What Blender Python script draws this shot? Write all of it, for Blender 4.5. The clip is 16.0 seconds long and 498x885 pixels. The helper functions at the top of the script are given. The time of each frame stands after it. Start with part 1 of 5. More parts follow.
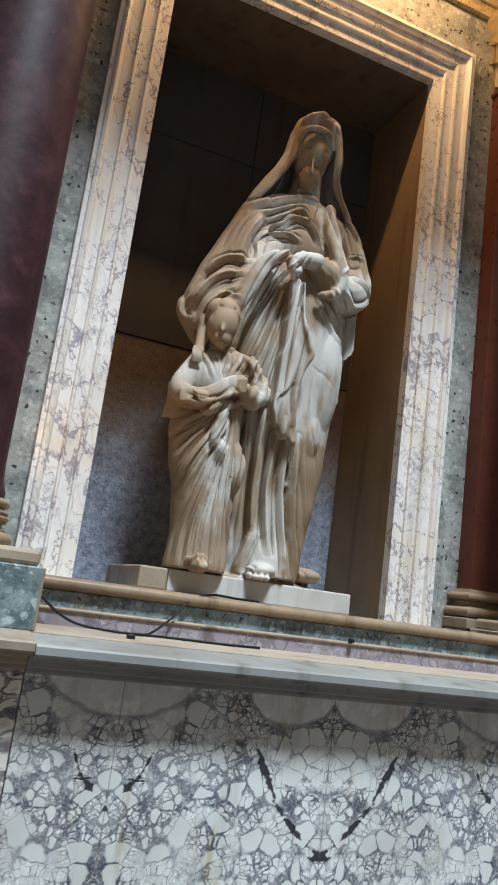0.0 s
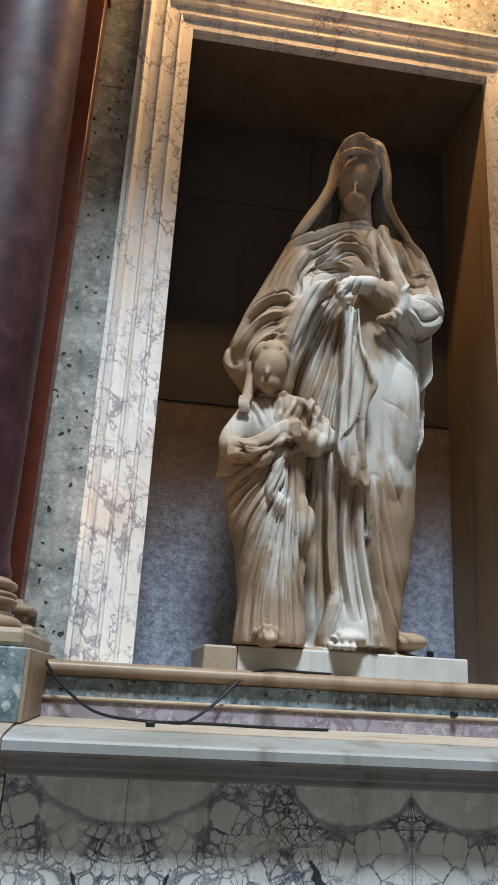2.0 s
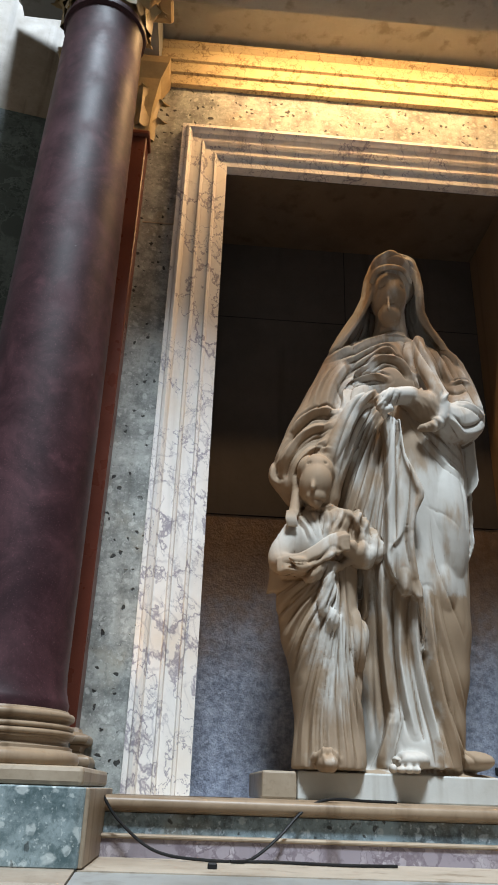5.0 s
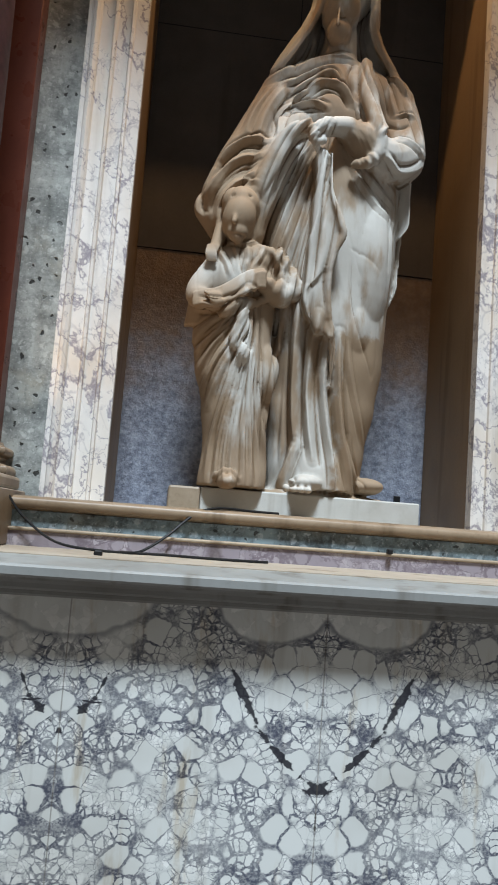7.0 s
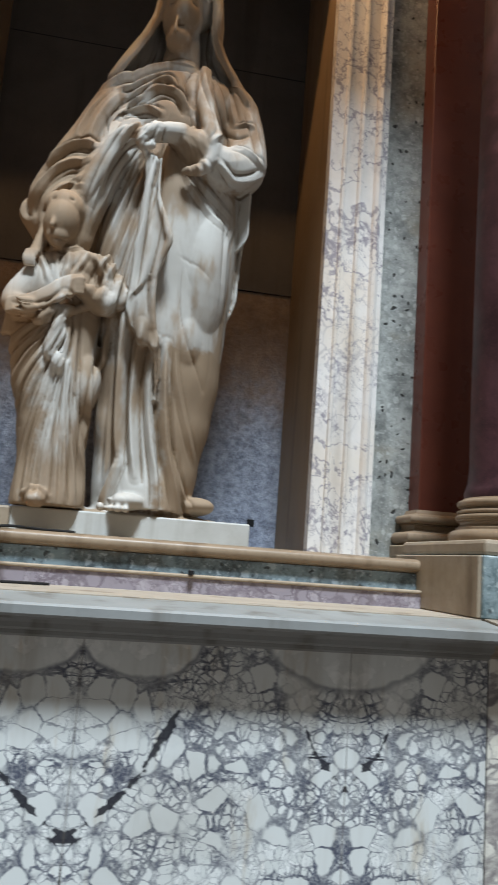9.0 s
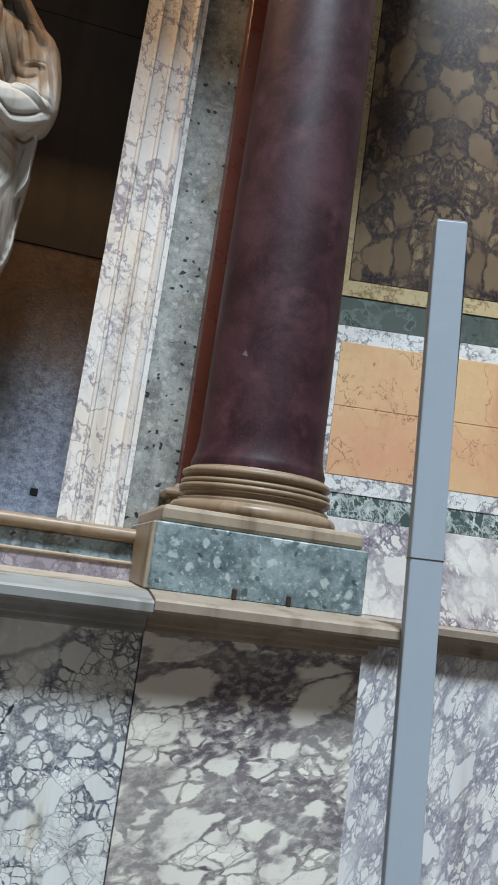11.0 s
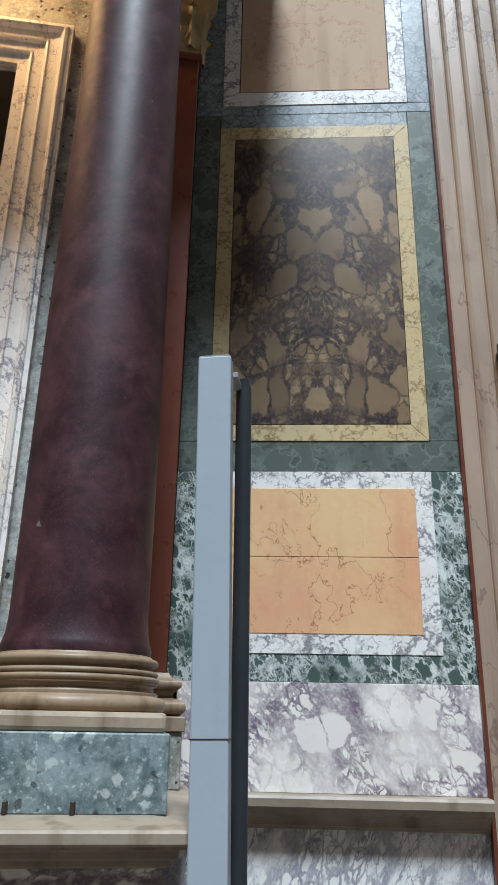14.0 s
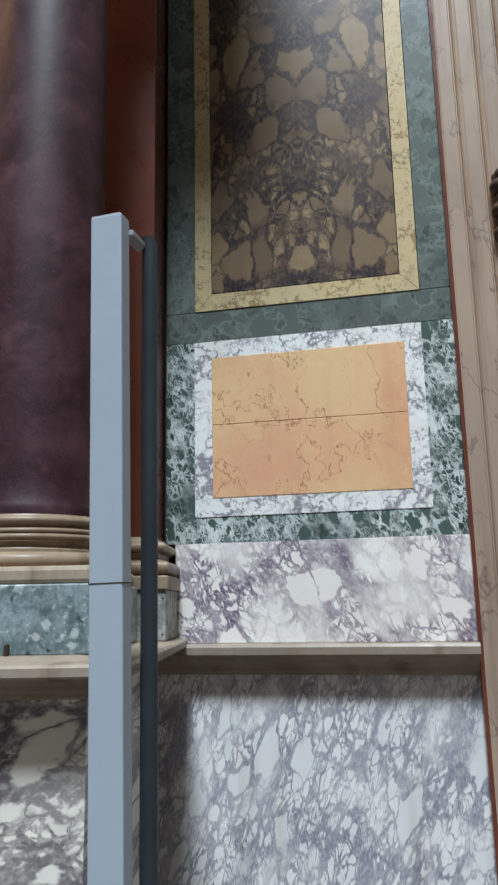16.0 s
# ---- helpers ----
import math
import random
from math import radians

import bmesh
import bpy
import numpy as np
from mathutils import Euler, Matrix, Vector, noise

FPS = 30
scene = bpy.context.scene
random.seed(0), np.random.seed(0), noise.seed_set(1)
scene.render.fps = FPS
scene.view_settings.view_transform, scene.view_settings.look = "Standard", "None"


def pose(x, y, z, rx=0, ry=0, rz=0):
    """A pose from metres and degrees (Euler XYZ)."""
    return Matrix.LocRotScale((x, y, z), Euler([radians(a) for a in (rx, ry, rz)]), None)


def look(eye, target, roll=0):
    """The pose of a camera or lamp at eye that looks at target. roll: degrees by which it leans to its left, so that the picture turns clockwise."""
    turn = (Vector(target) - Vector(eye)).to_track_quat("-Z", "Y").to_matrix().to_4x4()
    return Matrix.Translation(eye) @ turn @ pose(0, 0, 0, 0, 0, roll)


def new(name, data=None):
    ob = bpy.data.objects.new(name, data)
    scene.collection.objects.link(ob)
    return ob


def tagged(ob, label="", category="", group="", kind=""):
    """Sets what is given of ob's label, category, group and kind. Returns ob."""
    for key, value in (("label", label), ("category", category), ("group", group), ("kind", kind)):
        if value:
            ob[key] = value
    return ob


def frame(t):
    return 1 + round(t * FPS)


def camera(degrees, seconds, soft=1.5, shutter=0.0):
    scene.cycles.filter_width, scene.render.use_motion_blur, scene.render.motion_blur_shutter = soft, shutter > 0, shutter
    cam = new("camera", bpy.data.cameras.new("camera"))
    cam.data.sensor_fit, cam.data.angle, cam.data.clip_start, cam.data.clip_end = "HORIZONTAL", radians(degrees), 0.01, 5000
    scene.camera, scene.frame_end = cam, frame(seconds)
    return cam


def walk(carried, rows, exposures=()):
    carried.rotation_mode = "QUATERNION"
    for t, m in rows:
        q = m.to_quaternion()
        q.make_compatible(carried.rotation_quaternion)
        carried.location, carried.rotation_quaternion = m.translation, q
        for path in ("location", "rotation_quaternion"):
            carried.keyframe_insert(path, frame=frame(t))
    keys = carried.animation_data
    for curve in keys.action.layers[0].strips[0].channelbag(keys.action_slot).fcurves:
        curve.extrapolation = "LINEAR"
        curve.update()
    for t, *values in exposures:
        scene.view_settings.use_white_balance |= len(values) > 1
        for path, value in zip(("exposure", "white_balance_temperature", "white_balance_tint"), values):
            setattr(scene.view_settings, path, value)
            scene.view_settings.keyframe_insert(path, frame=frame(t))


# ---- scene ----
cam = camera(36.5, 16.0, soft=1.7, shutter=0.3)

PATH = [
    (0, (-1.445, -3.217, 1.595), (-0.715, -1.401, 2.006), 7.7),
    (0.5, (-1.242, -3.157, 1.562), (-0.583, -1.333, 2.051), 8.3),
    (1, (-1.051, -3.095, 1.564), (-0.573, -1.222, 2.077), 7.3),
    (1.5, (-0.968, -3.012, 1.553), (-0.623, -1.123, 2.115), 5.1),
    (2, (-0.854, -2.978, 1.557), (-0.608, -1.089, 2.166), 3.2),
    (2.5, (-0.736, -2.981, 1.556), (-0.615, -1.093, 2.206), 2.1),
    (3, (-0.713, -2.996, 1.559), (-0.641, -1.119, 2.247), 1.5),
    (5.3, (-0.887, -3.046, 1.622), (-0.772, -1.236, 2.464), 2.1),
    (5.5, (-0.831, -3.033, 1.579), (-0.728, -1.169, 2.294), 2.7),
    (6, (-0.837, -3.048, 1.563), (-0.664, -1.089, 1.928), 4.0),
    (6.5, (-0.742, -3.08, 1.547), (-0.549, -1.105, 1.8), 4.4),
    (7, (-0.623, -3.094, 1.558), (-0.41, -1.117, 1.773), 4.3),
    (7.5, (-0.545, -3.022, 1.565), (-0.301, -1.051, 1.799), 4.2),
    (8, (-0.441, -2.946, 1.568), (-0.165, -0.986, 1.851), 4.0),
    (8.5, (-0.285, -2.956, 1.564), (-0.011, -1.0, 1.876), 4.2),
    (9, (-0.101, -2.993, 1.543), (0.229, -1.046, 1.859), 4.2),
    (9.5, (0.075, -2.961, 1.528), (0.599, -1.061, 1.869), 4.3),
    (10, (0.246, -2.952, 1.52), (0.873, -1.086, 1.874), 5.5),
    (10.2, (0.344, -2.966, 1.515), (0.937, -1.091, 1.882), 6.1),
    (12.3, (1.117, -2.963, 1.542), (1.457, -1.009, 1.798), 7.3),
    (12.5, (1.167, -2.969, 1.549), (1.51, -1.017, 1.816), 7.5),
    (13, (1.254, -2.859, 1.569), (1.559, -0.942, 2.051), 7.8),
    (13.5, (1.346, -2.853, 1.603), (1.625, -0.978, 2.241), 4.0),
    (14, (1.442, -2.94, 1.64), (1.695, -1.083, 2.339), 1.1),
    (14.5, (1.524, -2.963, 1.619), (1.736, -1.095, 2.301), -0.9),
    (15, (1.662, -2.902, 1.577), (1.736, -1.004, 2.203), -1.0),
    (15.5, (1.82, -2.859, 1.544), (1.813, -0.943, 2.117), -0.3),
    (16, (1.987, -2.94, 1.557), (1.937, -0.984, 1.973), -1.1),
]
walk(cam, [(t, look(eye, target, roll)) for t, eye, target, roll in PATH])

# ---- light ----
world = bpy.data.worlds.new("world")
scene.world = world
world.use_nodes = True
world.node_tree.nodes["Background"].inputs[0].default_value = (0.75, 0.85, 1.0, 1)
world.node_tree.nodes["Background"].inputs[1].default_value = 0.3

X0 = -0.092                      # middle of the niche


def lamp(name, kind, energy, colour, m, **kw):
    data = bpy.data.lights.new(name, kind)
    data.energy, data.color = energy, colour
    for k, v in kw.items():
        if k == "size":
            data.size = v
        elif k == "shape":
            data.shape = v
        elif k == "radius":
            data.shadow_soft_size = v
        elif k == "cone":
            data.spot_size = radians(v)
        elif k == "blend":
            data.spot_blend = v
        elif k == "size_y":
            data.size_y = v
    ob = new(name, data)
    ob.matrix_world = m
    return ob


# daylight of the round roof opening, high in front of the wall
lamp("oculus_daylight", "AREA", 44000, (0.75, 0.88, 1.0), look((-0.2, -21.3, 42.3), (-0.2, -20.0, 0)), shape="DISK", size=8.4)
# warm lamps of the aedicule: one behind the column's pedestal, one under the entablature
lamp("warm_floodlight", "SPOT", 9, (1.0, 0.60, 0.25), look((-1.285, -0.335, 1.76), (0.30, 0.30, 4.4)), radius=0.03, cone=78, blend=1.0)
lamp("warm_strip", "AREA", 35, (1.0, 0.60, 0.27), look((X0, -0.38, 5.42), (X0, 0.0, 4.1)), shape="RECTANGLE", size=1.6, size_y=0.05)
scene.view_settings.exposure = 0.0


# ---- materials ----
class Nodes:
    """A small builder of node materials."""

    def __init__(self, name, rough=0.5, metal=0.0, spec=0.28):
        self.mat = bpy.data.materials.new(name)
        self.mat.use_nodes = True
        self.t = self.mat.node_tree
        self.b = self.t.nodes["Principled BSDF"]
        self.b.inputs["Roughness"].default_value = rough
        self.b.inputs["Metallic"].default_value = metal
        self.b.inputs["Specular IOR Level"].default_value = spec
        self.pos = self.t.nodes.new("ShaderNodeTexCoord").outputs["Object"]

    def link(self, a, sock):
        if isinstance(a, (int, float)):
            sock.default_value = a
        elif isinstance(a, tuple):
            sock.default_value = a if len(a) == len(sock.default_value) else (*a, 1)
        else:
            self.t.links.new(a, sock)

    def m(self, op, a, b=0.0, c=0.0):
        n = self.t.nodes.new("ShaderNodeMath")
        n.operation = op
        for i, v in enumerate((a, b, c)):
            self.link(v, n.inputs[i])
        return n.outputs[0]

    def split(self, v=None):
        n = self.t.nodes.new("ShaderNodeSeparateXYZ")
        self.link(self.pos if v is None else v, n.inputs[0])
        return n.outputs[0], n.outputs[1], n.outputs[2]

    def join(self, x, y, z):
        n = self.t.nodes.new("ShaderNodeCombineXYZ")
        for i, v in enumerate((x, y, z)):
            self.link(v, n.inputs[i])
        return n.outputs[0]

    def vmul(self, v, s):
        n = self.t.nodes.new("ShaderNodeVectorMath")
        n.operation = "MULTIPLY"
        self.link(v, n.inputs[0])
        n.inputs[1].default_value = s
        return n.outputs[0]

    def vadd(self, v, w):
        n = self.t.nodes.new("ShaderNodeVectorMath")
        n.operation = "ADD"
        self.link(v, n.inputs[0])
        self.link(w, n.inputs[1])
        return n.outputs[0]

    def noise(self, scale, detail=4, rough=0.55, v=None, dist=0.0, col=False):
        n = self.t.nodes.new("ShaderNodeTexNoise")
        self.link(self.pos if v is None else v, n.inputs["Vector"])
        n.inputs["Scale"].default_value, n.inputs["Detail"].default_value = scale, detail
        n.inputs["Roughness"].default_value, n.inputs["Distortion"].default_value = rough, dist
        return n.outputs["Color" if col else "Fac"]

    def warp(self, v, scale, amount, detail=3):
        n = self.t.nodes.new("ShaderNodeVectorMath")
        n.operation = "MULTIPLY_ADD"
        self.link(self.vadd(self.noise(scale, detail, v=v, col=True), (-0.5, -0.5, -0.5)), n.inputs[0])
        n.inputs[1].default_value = (amount, amount, amount)
        self.link(v, n.inputs[2])
        return n.outputs[0]

    def cells(self, scale, v=None, what="DISTANCE_TO_EDGE", rand=1.0):
        n = self.t.nodes.new("ShaderNodeTexVoronoi")
        n.feature = "F1" if what == "REACH" else what
        self.link(self.pos if v is None else v, n.inputs["Vector"])
        n.inputs["Scale"].default_value = scale
        n.inputs["Randomness"].default_value = rand
        return n.outputs["Color"] if what == "F1" else n.outputs["Distance"]

    def ramp(self, f, *stops):
        n = self.t.nodes.new("ShaderNodeValToRGB")
        self.link(f, n.inputs[0])
        e = n.color_ramp.elements
        while len(e) < len(stops):
            e.new(1.0)
        for el, (p, c) in zip(e, stops):
            el.position = p
            el.color = (c, c, c, 1) if isinstance(c, (int, float)) else (*c, 1)
        return n.outputs[0]

    def mix(self, f, a, b, how="MIX"):
        n = self.t.nodes.new("ShaderNodeMix")
        n.data_type, n.blend_type = "RGBA", how
        self.link(f, n.inputs[0])
        self.link(a, n.inputs[6])
        self.link(b, n.inputs[7])
        return n.outputs[2]

    def step(self, f, lo, hi):
        n = self.t.nodes.new("ShaderNodeMapRange")
        n.interpolation_type = "SMOOTHSTEP"
        self.link(f, n.inputs[0])
        n.inputs[1].default_value, n.inputs[2].default_value = lo, hi
        return n.outputs[0]

    def done(self, colour, rough=None, bump=None, height=0.002, strength=0.4):
        self.link(colour, self.b.inputs["Base Color"])
        if rough is not None:
            self.link(rough, self.b.inputs["Roughness"])
        if bump is not None:
            n = self.t.nodes.new("ShaderNodeBump")
            n.inputs["Distance"].default_value = height
            n.inputs["Strength"].default_value = strength
            self.link(bump, n.inputs["Height"])
            self.t.links.new(n.outputs[0], self.b.inputs["Normal"])
        return self.mat


def soiled(n, colour, amount=0.5, tint=(0.30, 0.22, 0.13)):
    """Brownish grime in cloudy patches and long vertical runs."""
    cloud = n.step(n.noise(1.7, 5), 0.5, 0.75)
    runs = n.step(n.noise(3.0, 4, v=n.vmul(n.pos, (3.5, 3.5, 0.25))), 0.52, 0.72)
    f = n.m("MULTIPLY", n.m("MAXIMUM", cloud, runs), amount)
    return n.mix(f, colour, tint, "MULTIPLY")


def plain_stone(name, base, dark, rough=0.45, scale=6, soil=0.35, pits=0.0):
    n = Nodes(name, rough)
    c = n.mix(n.noise(scale, 6, 0.65), dark, base)
    c = n.mix(n.m("MULTIPLY", n.step(n.noise(60, 3), 0.55, 0.75), 0.35), c, dark)
    c = soiled(n, c, soil)
    h = n.noise(45, 4)
    if pits:
        hole = n.step(n.cells(34, n.warp(n.pos, 9, 0.05), "F1"), 0.0, 1.0)
        p = n.step(n.noise(48, 3), 0.63, 0.69)
        c = n.mix(n.m("MULTIPLY", p, pits), c, (0.05, 0.045, 0.04))
        h = n.m("SUBTRACT", h, n.m("MULTIPLY", p, 2.0))
        c = n.mix(0.18, c, hole, "OVERLAY")
    return n.done(c, n.m("ADD", rough - 0.1, n.m("MULTIPLY", n.noise(12, 3), 0.25)), h, 0.0012)


def veined(name, base, vein, scale=3.0, width=0.05, stretch=(1, 1, 1), rough=0.32, tilt=0.0, soil=0.25, blotch=0.4, warm=(0.75, 0.60, 0.42), second=1.0, net=0.0):
    """White marble with broken, drifting dark veins."""
    n = Nodes(name, rough)
    v = n.pos
    if tilt:
        x, y, z = n.split()
        v = n.join(n.m("ADD", x, n.m("MULTIPLY", z, tilt)), y, n.m("SUBTRACT", z, n.m("MULTIPLY", x, tilt)))
    v = n.vmul(v, stretch)
    w = n.warp(v, scale * 2.2, 0.22 / scale)

    def ridge(s, wd, off, detail=5):
        d = n.m("ABSOLUTE", n.m("SUBTRACT", n.noise(s, detail, 0.6, v=n.vadd(w, off)), 0.5))
        wide = n.m("MULTIPLY", n.step(n.noise(s * 0.6, 3, v=n.vadd(v, (off[1], off[2] + 4, off[0]))), 0.38, 0.72), wd)
        return n.m("SUBTRACT", 1.0, n.m("MINIMUM", 1.0, n.m("DIVIDE", d, n.m("ADD", wide, wd * 0.06))))

    gate = n.step(n.noise(scale * 0.7, 3, v=n.vadd(v, (7, 3, 5))), 0.42, 0.60)
    a = ridge(scale, width, (0, 0, 0))
    b = n.m("MULTIPLY", ridge(scale * 2.6, width * 1.4, (3, 9, 1)), n.m("MULTIPLY", gate, second))
    f = n.m("MINIMUM", 1.0, n.m("ADD", n.m("POWER", a, 0.7), n.m("MULTIPLY", b, 0.75)))
    if net:
        e = n.cells(scale * 1.6, n.warp(w, scale * 5, 0.08 / scale))
        f = n.m("MINIMUM", 1.0, n.m("ADD", f, n.m("MULTIPLY", n.m("MULTIPLY", n.m("SUBTRACT", 1.0, n.step(e, 0.0, 0.05)), gate), net)))
    c = n.mix(n.m("MULTIPLY", n.step(n.noise(scale * 0.5, 5, v=v), 0.42, 0.72), blotch), base, warm)
    c = n.mix(n.m("MULTIPLY", n.noise(34, 5), 0.16), c, vein)
    c = n.mix(n.m("MULTIPLY", f, 0.85), c, vein)
    return n.done(soiled(n, c, soil), n.m("ADD", rough - 0.08, n.m("MULTIPLY", n.noise(9, 3), 0.2)), n.m("SUBTRACT", n.noise(30, 3), f), 0.0006)


def breccia(name, clast, clast2, matrix, scale, gap=0.06, small=2.6, mirror=None, stretch=(1, 1, 1), tilt=0.0, rough=0.3, soil=0.3, patch=0.5, marks=(), seams=0.0, spread=1.0, grain=0.75):
    """Broken pieces in a dark ground. mirror: (place of one axis, distance to the next) of slabs opened like a book."""
    n = Nodes(name, rough)
    x, y, z = n.split()
    u = n.m("PINGPONG", n.m("SUBTRACT", x, mirror[0]), mirror[1]) if mirror else x
    v = n.join(u, n.m("MULTIPLY", y, 0.2), z)
    if tilt:
        v = n.join(n.m("ADD", u, n.m("MULTIPLY", z, tilt)), n.m("MULTIPLY", y, 0.2), n.m("SUBTRACT", z, n.m("MULTIPLY", u, tilt)))
    v = n.vmul(v, stretch)
    w = n.warp(n.warp(v, scale * 0.45, 0.6 / scale), scale * 2.2, 0.35 / scale, 5)
    e1, c1 = n.cells(scale, w), n.cells(scale, w, "F1")
    e2, c2 = n.cells(scale * small, w), n.cells(scale * small, w, "F1")
    where = n.step(n.noise(scale * 0.35, 2, v=v), patch - 0.05, patch + 0.05)
    width = n.m("ADD", gap * 0.25, n.m("MULTIPLY", n.m("POWER", n.noise(scale * 0.8, 4, v=v), 3.0), gap * 9 * spread))
    crack1 = n.m("SUBTRACT", 1.0, n.step(n.m("SUBTRACT", e1, width), -0.01, gap * 0.5))
    crack2 = n.m("SUBTRACT", 1.0, n.step(n.m("SUBTRACT", e2, n.m("MULTIPLY", width, 1.2)), -0.01, gap * 0.9))
    crack = n.m("MAXIMUM", crack1, n.m("MULTIPLY", crack2, where))
    tone = n.mix(where, n.split(c1)[0], n.split(c2)[0])
    c = n.mix(n.step(n.split(tone)[0], 0.15, 0.95), clast, clast2)
    c = n.mix(n.m("MULTIPLY", n.step(n.noise(scale * 3, 6, 0.7), 0.36, 0.66), 0.5), c, clast2)
    flaw = 0.0
    for (ax, az, bx, bz, r) in marks:      # black flaws that follow a straight line in the folded slab
        dx, dz = bx - ax, bz - az
        ln = math.hypot(dx, dz)
        px, pz = n.m("SUBTRACT", u, ax), n.m("SUBTRACT", z, az)
        along = n.m("DIVIDE", n.m("ADD", n.m("MULTIPLY", px, dx), n.m("MULTIPLY", pz, dz)), ln * ln)
        along = n.m("MINIMUM", 1.0, n.m("MAXIMUM", 0.0, along))
        qx = n.m("SUBTRACT", px, n.m("MULTIPLY", along, dx))
        qz = n.m("SUBTRACT", pz, n.m("MULTIPLY", along, dz))
        d = n.m("SQRT", n.m("ADD", n.m("MULTIPLY", qx, qx), n.m("MULTIPLY", qz, qz)))
        d = n.m("ADD", d, n.m("MULTIPLY", n.m("SUBTRACT", n.noise(22, 5, 0.7, v=v), 0.5), r * 4))
        flaw = n.m("MAXIMUM", flaw, n.m("SUBTRACT", 1.0, n.step(d, r * 0.45, r * 0.8)))
    dark = n.mix(n.noise(scale * 3, 4), matrix, tuple(min(1, k * 2.2) for k in matrix))
    c = n.mix(n.m("MULTIPLY", crack, n.m("ADD", 0.45, n.m("MULTIPLY", n.step(n.noise(scale * 0.5, 3, v=v), 0.35, 0.65), 0.5))), c, dark)
    soft = n.step(n.noise(scale * 0.55, 4, 0.65, v=v), 0.46, 0.62)
    grains = n.step(n.noise(scale * 5.5, 5, 0.75, v=v), 0.44, 0.58)
    c = n.mix(n.m("MULTIPLY", n.m("MULTIPLY", soft, grains), grain), c, tuple(0.55 * k + 0.45 * m for k, m in zip(matrix, clast2)))
    if marks:
        flaw = n.m("MULTIPLY", flaw, n.step(n.noise(13, 4, 0.7, v=v), 0.34, 0.44))
        c = n.mix(n.m("MULTIPLY", flaw, 0.95), c, (0.02, 0.02, 0.026))
    if seams:
        rust = n.m("MULTIPLY", n.step(n.noise(2.2, 5, 0.7, v=n.join(n.m("MULTIPLY", x, 5.0), 0.0, n.m("MULTIPLY", z, 0.9))), 0.54, 0.72), 0.55)
        c = n.mix(rust, c, (0.62, 0.46, 0.27), "MULTIPLY")
        s = n.m("SUBTRACT", 1.0, n.step(n.m("MINIMUM", u, n.m("SUBTRACT", mirror[1], u)), 0.0008, 0.0025))
        c = n.mix(n.m("MULTIPLY", s, seams), c, (0.12, 0.1, 0.08))
    c = soiled(n, c, soil)
    return n.done(c, n.m("ADD", rough - 0.08, n.m("MULTIPLY", n.noise(10, 3), 0.22)), n.m("SUBTRACT", n.noise(25, 3), crack), 0.00022)


